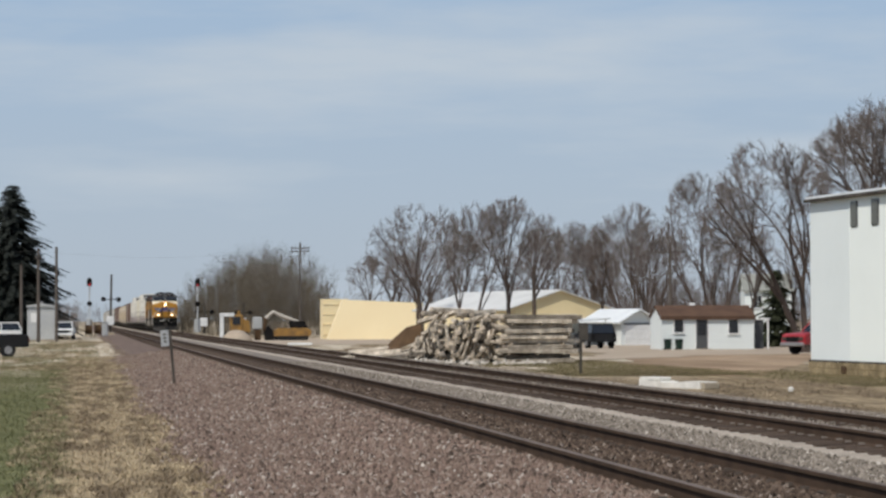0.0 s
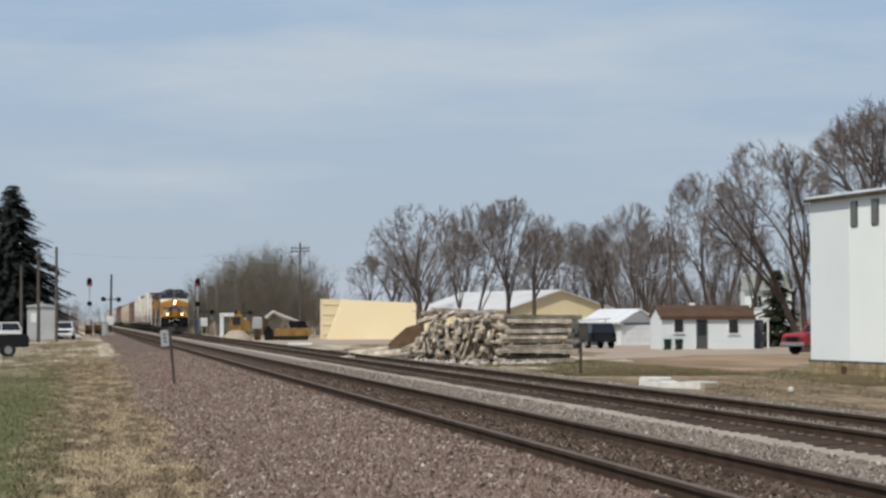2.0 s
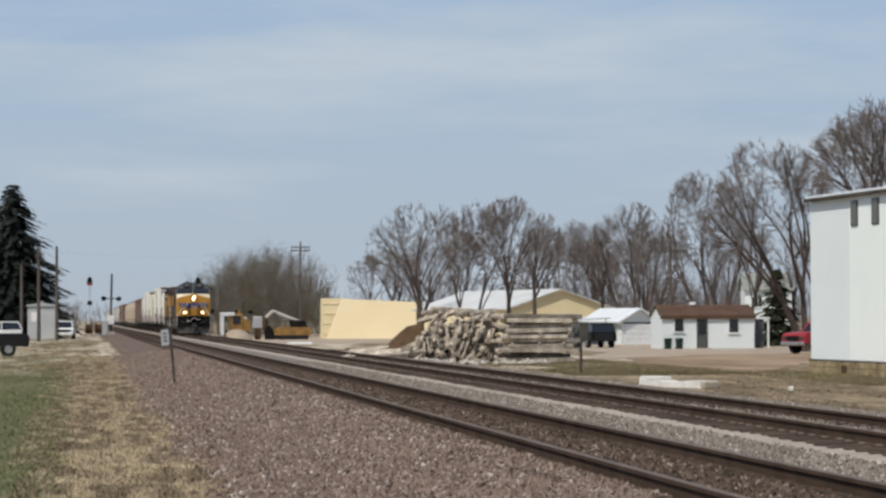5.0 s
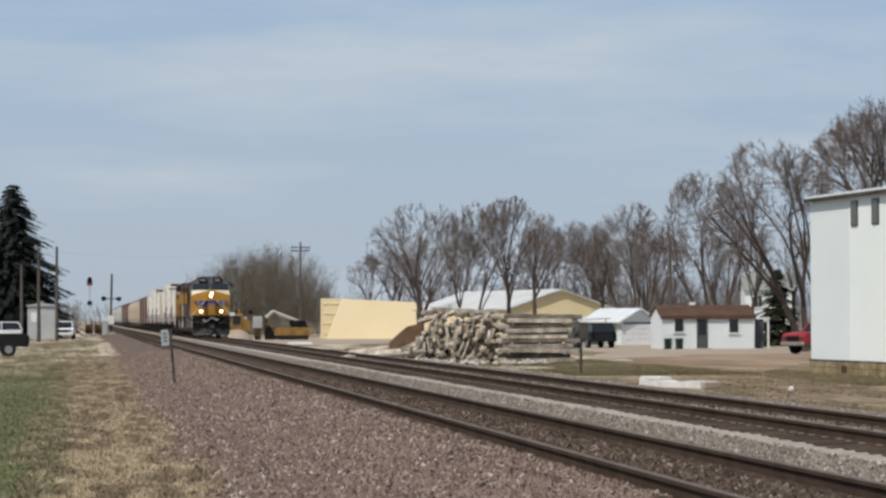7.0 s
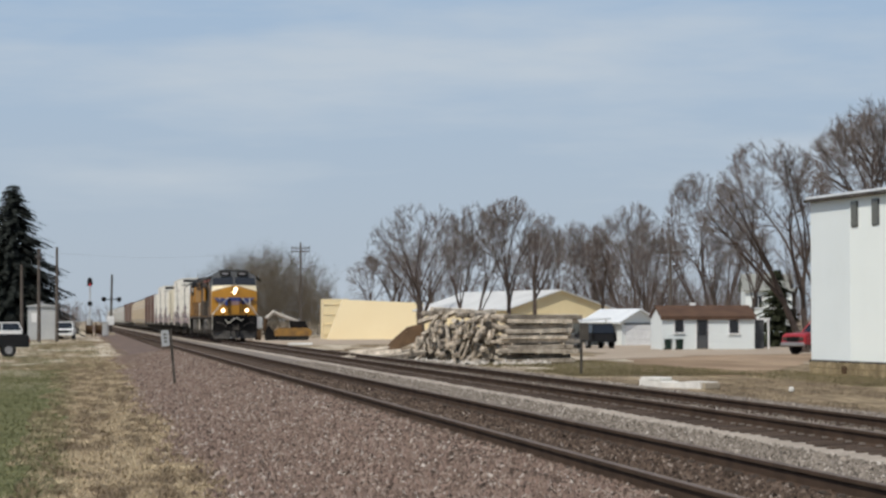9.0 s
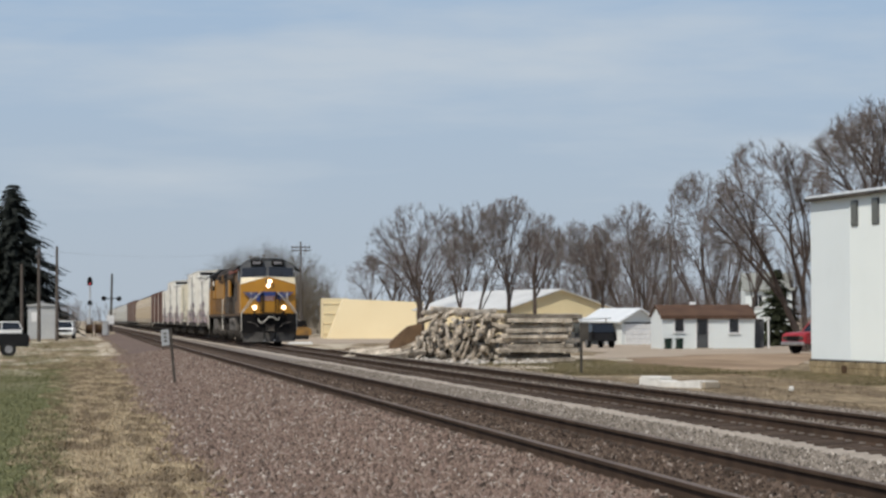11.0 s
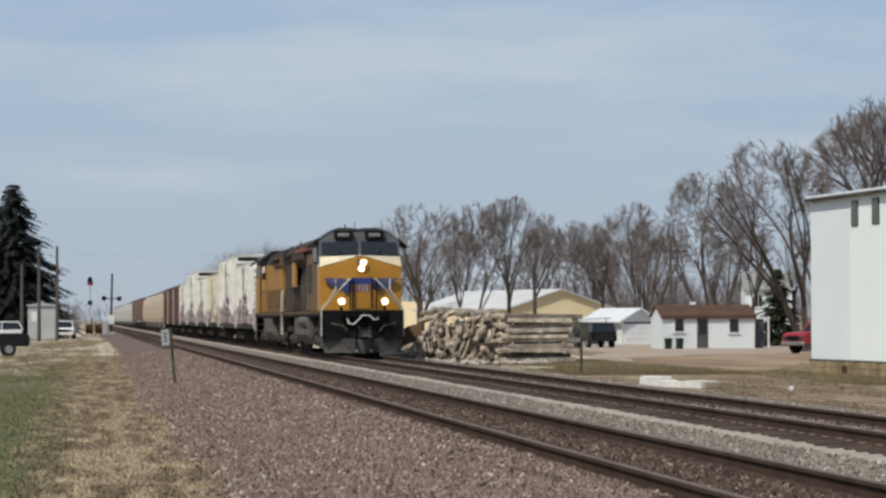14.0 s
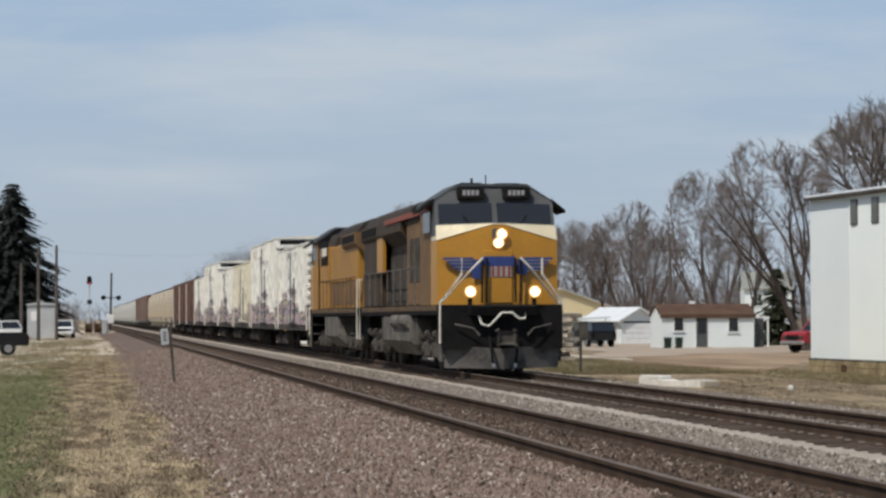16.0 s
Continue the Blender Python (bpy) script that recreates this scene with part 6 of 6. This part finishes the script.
def build_trees():
    bare_tree(11, 27.36, 235, 11.4, 8.0, 2.3, -0.4, base=0.2, limbs=11, full=0.85)
    bare_tree(12, 31.2, 318, 9.0, 5.0, 2.4, -0.2, base=0.25, limbs=8)
    bare_tree(13, 31.9, 241, 11.9, 5.8, 2.0, 0.3, stems=2, splay=0.35, base=0.25)
    bare_tree(14, 36.2, 246, 12.2, 5.2, 3.2, -0.5, base=0.3)
    bare_tree(15, 37.2, 240, 10.6, 3.6, 3.4, 0.8, full=1.0)
    bare_tree(27, 31.2, 272, 10.0, 4.4, 2.4, 0.0, full=0.9)
    bare_tree(28, 42.0, 268, 9.5, 6.0, 2.4, 0.0, full=0.9)
    bare_tree(16, 45.16, 252, 10.6, 5.2, 2.6, -1.6, base=0.25)
    bare_tree(17, 46.6, 245, 12.1, 7.0, 2.4, -0.6, stems=3, limbs=12, base=0.2, full=1.1)
    bare_tree(18, 48.3, 222, 13.5, 6.6, 2.8, -0.5, stems=3, splay=0.3, limbs=12)
    bare_tree(19, 55.5, 240, 10.8, 4.6, 2.6, -0.2, full=1.1)
    bare_tree(24, 51.4, 262, 11.0, 6.0, 3.0, 0.0, stems=2, full=0.9)
    bare_tree(25, 36.0, 340, 11.0, 7.0, 3.0, 0.0, full=0.9)
    behind = [o for o in scene.objects if o.name.startswith("bare_tree")]
    for k, (x, y, turn) in enumerate(((47.5, 285, 40), (52.0, 296, 130), (56.0, 288, 220), (60.5, 300, 310), (65.0, 290, 75), (70.0, 298, 170), (58.5, 268, 20), (64.5, 262, 250), (40.5, 336, 15), (45.0, 344, 105), (49.5, 334, 195), (54.0, 342, 285), (59.0, 336, 60), (64.0, 340, 150), (38.0, 350, 240), (62.0, 352, 330))):
        copy_thing(behind[(k * 3 + 2) % len(behind)], pose(x, y, gz(x, y), 0, 0, turn))
    bare_tree(20, 41.5, 165, 12.3, 8.2, 2.7, -2.7, "old leafless tree with heavy limbs leaning outward", stems=3, splay=0.16, limbs=13, base=0.3, stout=1.5, full=1.05)
    bare_tree(21, 43.3, 158, 13.4, 6.4, 5.0, -0.5, "tall leafless tree behind the white building", base=0.42)
    bare_tree(22, 46.0, 160, 14.2, 9.0, 5.0, -0.3, "tall leafless tree behind the white building", base=0.42, limbs=11, full=1.05)
    conifer(-6.6, 292, 15.6, 15.6, SPRUCE, 3, "dark green spruce with drooping branches")
    conifer(49.0, 204, 5.6, 4.4, GREEN_CONIFER, 4, "ragged olive-green pine beside the houses", 0.45)
    rng = random.Random(8)
    plan = []
    while len(plan) < 660:
        x, y = rng.uniform(12.5, 35.5), rng.uniform(385, 425)
        top = float(np.interp(x * 400 / y, (12.8, 15.0, 17.0, 19.7, 22.8, 25.9, 28.2, 30.5, 32.1, 33.6, 34.2), (4.4, 6.8, 8.9, 11.0, 12.6, 13.0, 12.5, 11.0, 8.6, 5.6, 0)))
        if top > 1.5 and x > 13:
            plan.append((x, y, top * rng.uniform(0.66, 1.0)))
    brush("thicket", THICKET, "dense leafless olive-brown thicket beside the line", plan, 9, 0.0145, 25)
    plan = [(x, rng.uniform(330, 370), rng.uniform(2.5, 6.0) * (0.75 + 0.5 * noise.noise((x * 0.12, 1, 1)))) for x in np.linspace(36, 100, 420)]
    plan += [(rng.uniform(50, 68), rng.uniform(262, 295), rng.uniform(3, 6.5)) for _ in range(150)]
    plan += [(rng.uniform(44, 80), rng.uniform(290, 318), rng.uniform(4.0, 7.8)) for _ in range(330)]
    plan += [(rng.uniform(36, 76), rng.uniform(325, 355), rng.uniform(4.0, 8.0)) for _ in range(330)]
    brush("far_scrub", SCRUB, "distant belt of leafless brown scrub", plan, 10, 0.019, 15)
    plan = [(rng.uniform(-6, -0.5), rng.uniform(420, 520), rng.uniform(2.5, 5.2)) for _ in range(140)] + [(x, rng.uniform(700, 900), rng.uniform(4, 7)) for x in np.linspace(-40, 10, 160)]
    plan += [(x, rng.uniform(560, 640), rng.uniform(5, 9.5)) for x in np.linspace(36, 62, 130)]
    brush("far_woods", TWIG, "distant leafless woods on the horizon", plan, 12, 0.03, 10)
    h = thing("farmhouse", pose(60.0, 262, -0.7, 0, 0, -8), "white two-storey house half hidden by trees", "house")
    gable(h, 4.2, 5, 4.6, 6.0, WALL_GREYED, ROOF_GREY)
    window(h, 0.8, 1.5, 3.0, 4.1, 0)
    window(h, 2.6, 3.3, 3.0, 4.1, 0)


def grass_blades(name, mat, label, x0, x1, y0, y1, n, tall, seed, keep=lambda x, y: True):
    rng = np.random.default_rng(seed)
    xs, ys = x0 + (x1 - x0) * rng.random(n), y0 + (y1 - y0) * rng.random(n) ** 1.6
    ok = np.array([keep(a, b) for a, b in zip(xs, ys)])
    xs, ys = xs[ok], ys[ok]
    n = len(xs)
    zs = np.array([gz(a, b) for a, b in zip(xs, ys)]) - 0.01
    h = tall * (0.4 + 0.9 * rng.random(n))
    w = 0.006 + 0.009 * rng.random(n)
    a = rng.random(n) * 6.28
    lx, ly = rng.normal(0, 0.6, n) * h, rng.normal(0, 0.6, n) * h
    v = np.stack([np.stack([xs - w * np.cos(a), ys - w * np.sin(a), zs], 1), np.stack([xs + w * np.cos(a), ys + w * np.sin(a), zs], 1), np.stack([xs + lx, ys + ly, zs + h], 1)], 1).reshape(-1, 3)
    tagged(loose(name, v.tolist(), (np.arange(3 * n).reshape(-1, 3)).tolist(), mat), label, "grass", kind="stuff")


STRAW = material("straw_blades", (0.46, 0.375, 0.25), (0.185, 0.142, 0.095), 0.9, coarse=1.0, fine=3, bump=0.0, stretch=(3.0, 0.55, 1), island=0.28, third=(0.25, 0.19, 0.115), ease=(0.43, 0.57))
STRAW_DULL = material("dull_straw_blades", (0.26, 0.20, 0.138), (0.115, 0.09, 0.062), 0.9, coarse=1.0, fine=3, bump=0.0, island=0.3, third=(0.15, 0.12, 0.078))
GREEN_BLADES = material("green_blades", (0.178, 0.172, 0.085), (0.115, 0.122, 0.06), 0.9, coarse=0.7, fine=6, bump=0.0, island=0.3)
OLIVE_BLADES = material("olive_blades", (0.19, 0.16, 0.09), (0.12, 0.105, 0.06), 0.9, coarse=0.4, fine=6, bump=0.0, island=0.3)


def shoulder(x):
    return float(np.interp(x, (1.4, 1.7, 2.6, 3.4, 4.25, 4.72), (-0.47, -0.455, -0.405, -0.285, -0.175, -0.14)))


def build_loose_cover():
    stones("loose_ballast", STONE, "loose pinkish crushed stones on the track shoulder", 0.8, 4.85, 24, 150, 98000, 0.052, shoulder, 21, lambda x, y: x > 1.62 + 0.6 * noise.noise((y * 0.16, x * 0.3, 1)) + 0.35 * noise.noise((x * 3, y * 1.5, 6)) + 0.7 * noise.noise((x * 19, y * 11, 8)))
    stones("loose_ballast", STONE_GREY, "loose pale grey stones between the tracks", 6.7, 8.70, 24, 110, 38000, 0.044, lambda p: float(np.interp(p, (6.75, 7.05, 7.5, 8.3, 8.7), (-0.145, -0.17, -0.205, -0.235, -0.238))), 22)
    stones("loose_ballast", STONE_BROWN, "loose brown stones between the near rails", 4.72, 6.75, 20, 90, 30000, 0.042, lambda p: -0.14, 23)
    stones("loose_ballast", STONE_GREY, "loose grey stones beyond the far track", 11.8, 14.7, 38, 120, 24000, 0.05, lambda p: float(np.interp(p, (11.8, 12.6, 13.8, 14.7), (-0.21, -0.225, -0.33, -0.46))), 24)
    stones("loose_ballast", STONE_GREY, "sparse grey stones between the far rails", 9.7, 10.95, 36, 120, 5500, 0.034, lambda p: -0.178, 25)
    grass_blades("dry_grass", STRAW, "matted dry straw grass beside the ballast", -2.6, 2.2, 24, 150, 150000, 0.05, 31, lambda x, y: -0.75 + 0.7 * noise.noise((x * 2, y * 0.3, 2)) < x < 1.75 + 0.6 * noise.noise((y * 0.16, x * 0.3, 1)) + 0.4 * noise.noise((x * 3, y * 1.5, 6)) + 1.1 * noise.noise((x * 23, y * 9, 3)))
    grass_blades("green_grass", GREEN_BLADES, "short green grass of the verge", -4.5, 0.0, 24, 120, 90000, 0.045, 32, lambda x, y: x < -0.32 + 0.4 * noise.noise((x * 1.5, y * 0.15, 0)) + 0.5 * noise.noise((x * 7, y * 1.2, 4)))
    grass_blades("dry_grass", STRAW_DULL, "dry straw grass beyond the far track", 14.1, 24, 42, 118, 60000, 0.06, 33, lambda x, y: noise.noise((x * 0.5, y * 0.15, 5.0)) > -0.1 and not (x > 18.4 and y > 86))
    grass_blades("dry_grass", STRAW, "tufts of dry straw grass along the far verge", -9, 2.6, 110, 300, 30000, 0.11, 34, lambda x, y: noise.noise((x * 0.4, y * 0.06, 2.0)) > -0.15)
    grass_blades("green_grass", GREEN_BLADES, "thin green grass along the far verge", -9, 1.0, 105, 260, 24000, 0.09, 35, lambda x, y: noise.noise((x * 0.4, y * 0.06, 2.0)) < 0.1)
    grass_blades("green_grass", OLIVE_BLADES, "low olive weeds before the dirt yard", 15.5, 22, 92, 126, 28000, 0.10, 36, lambda x, y: noise.noise((x * 0.4, y * 0.1, 7.0)) > -0.3)
    grass_blades("green_grass", OLIVE_BLADES, "low olive weeds at the foot of the white building", 20.6, 24.2, 76, 99, 9000, 0.09, 37)


build_trees()
build_loose_cover()


# ---- what moves ----
def motions():
    times = (0.0, 4.0, 8.0, 12.0, 16.0)
    for ob, behind, turn in rolling:
        walk(ob, [(t, pose(FAR, START - SPEED * t + behind, 0, 0, 0, turn)) for t in times])
    for ob, (x, y, z), r in spinning:
        way = -1 if ob.parent == rolling[1][0] else 1
        walk(ob, [(k / FPS, pose(x, y, z, math.degrees(way * SPEED * k / FPS / r) % 360)) for k in range(0, 16 * FPS + 1)])
    for first, other in followers:      # alike cars roll alike
        source = {round(o.location.y, 2): o for o in first.children if o.name.startswith("wheelset")}
        for ob in other.children:
            if ob.name.startswith("wheelset"):
                turn = source[round(ob.location.y, 2)].animation_data
                keys = ob.animation_data_create()
                keys.action, keys.action_slot = turn.action, turn.action_slot


motions()
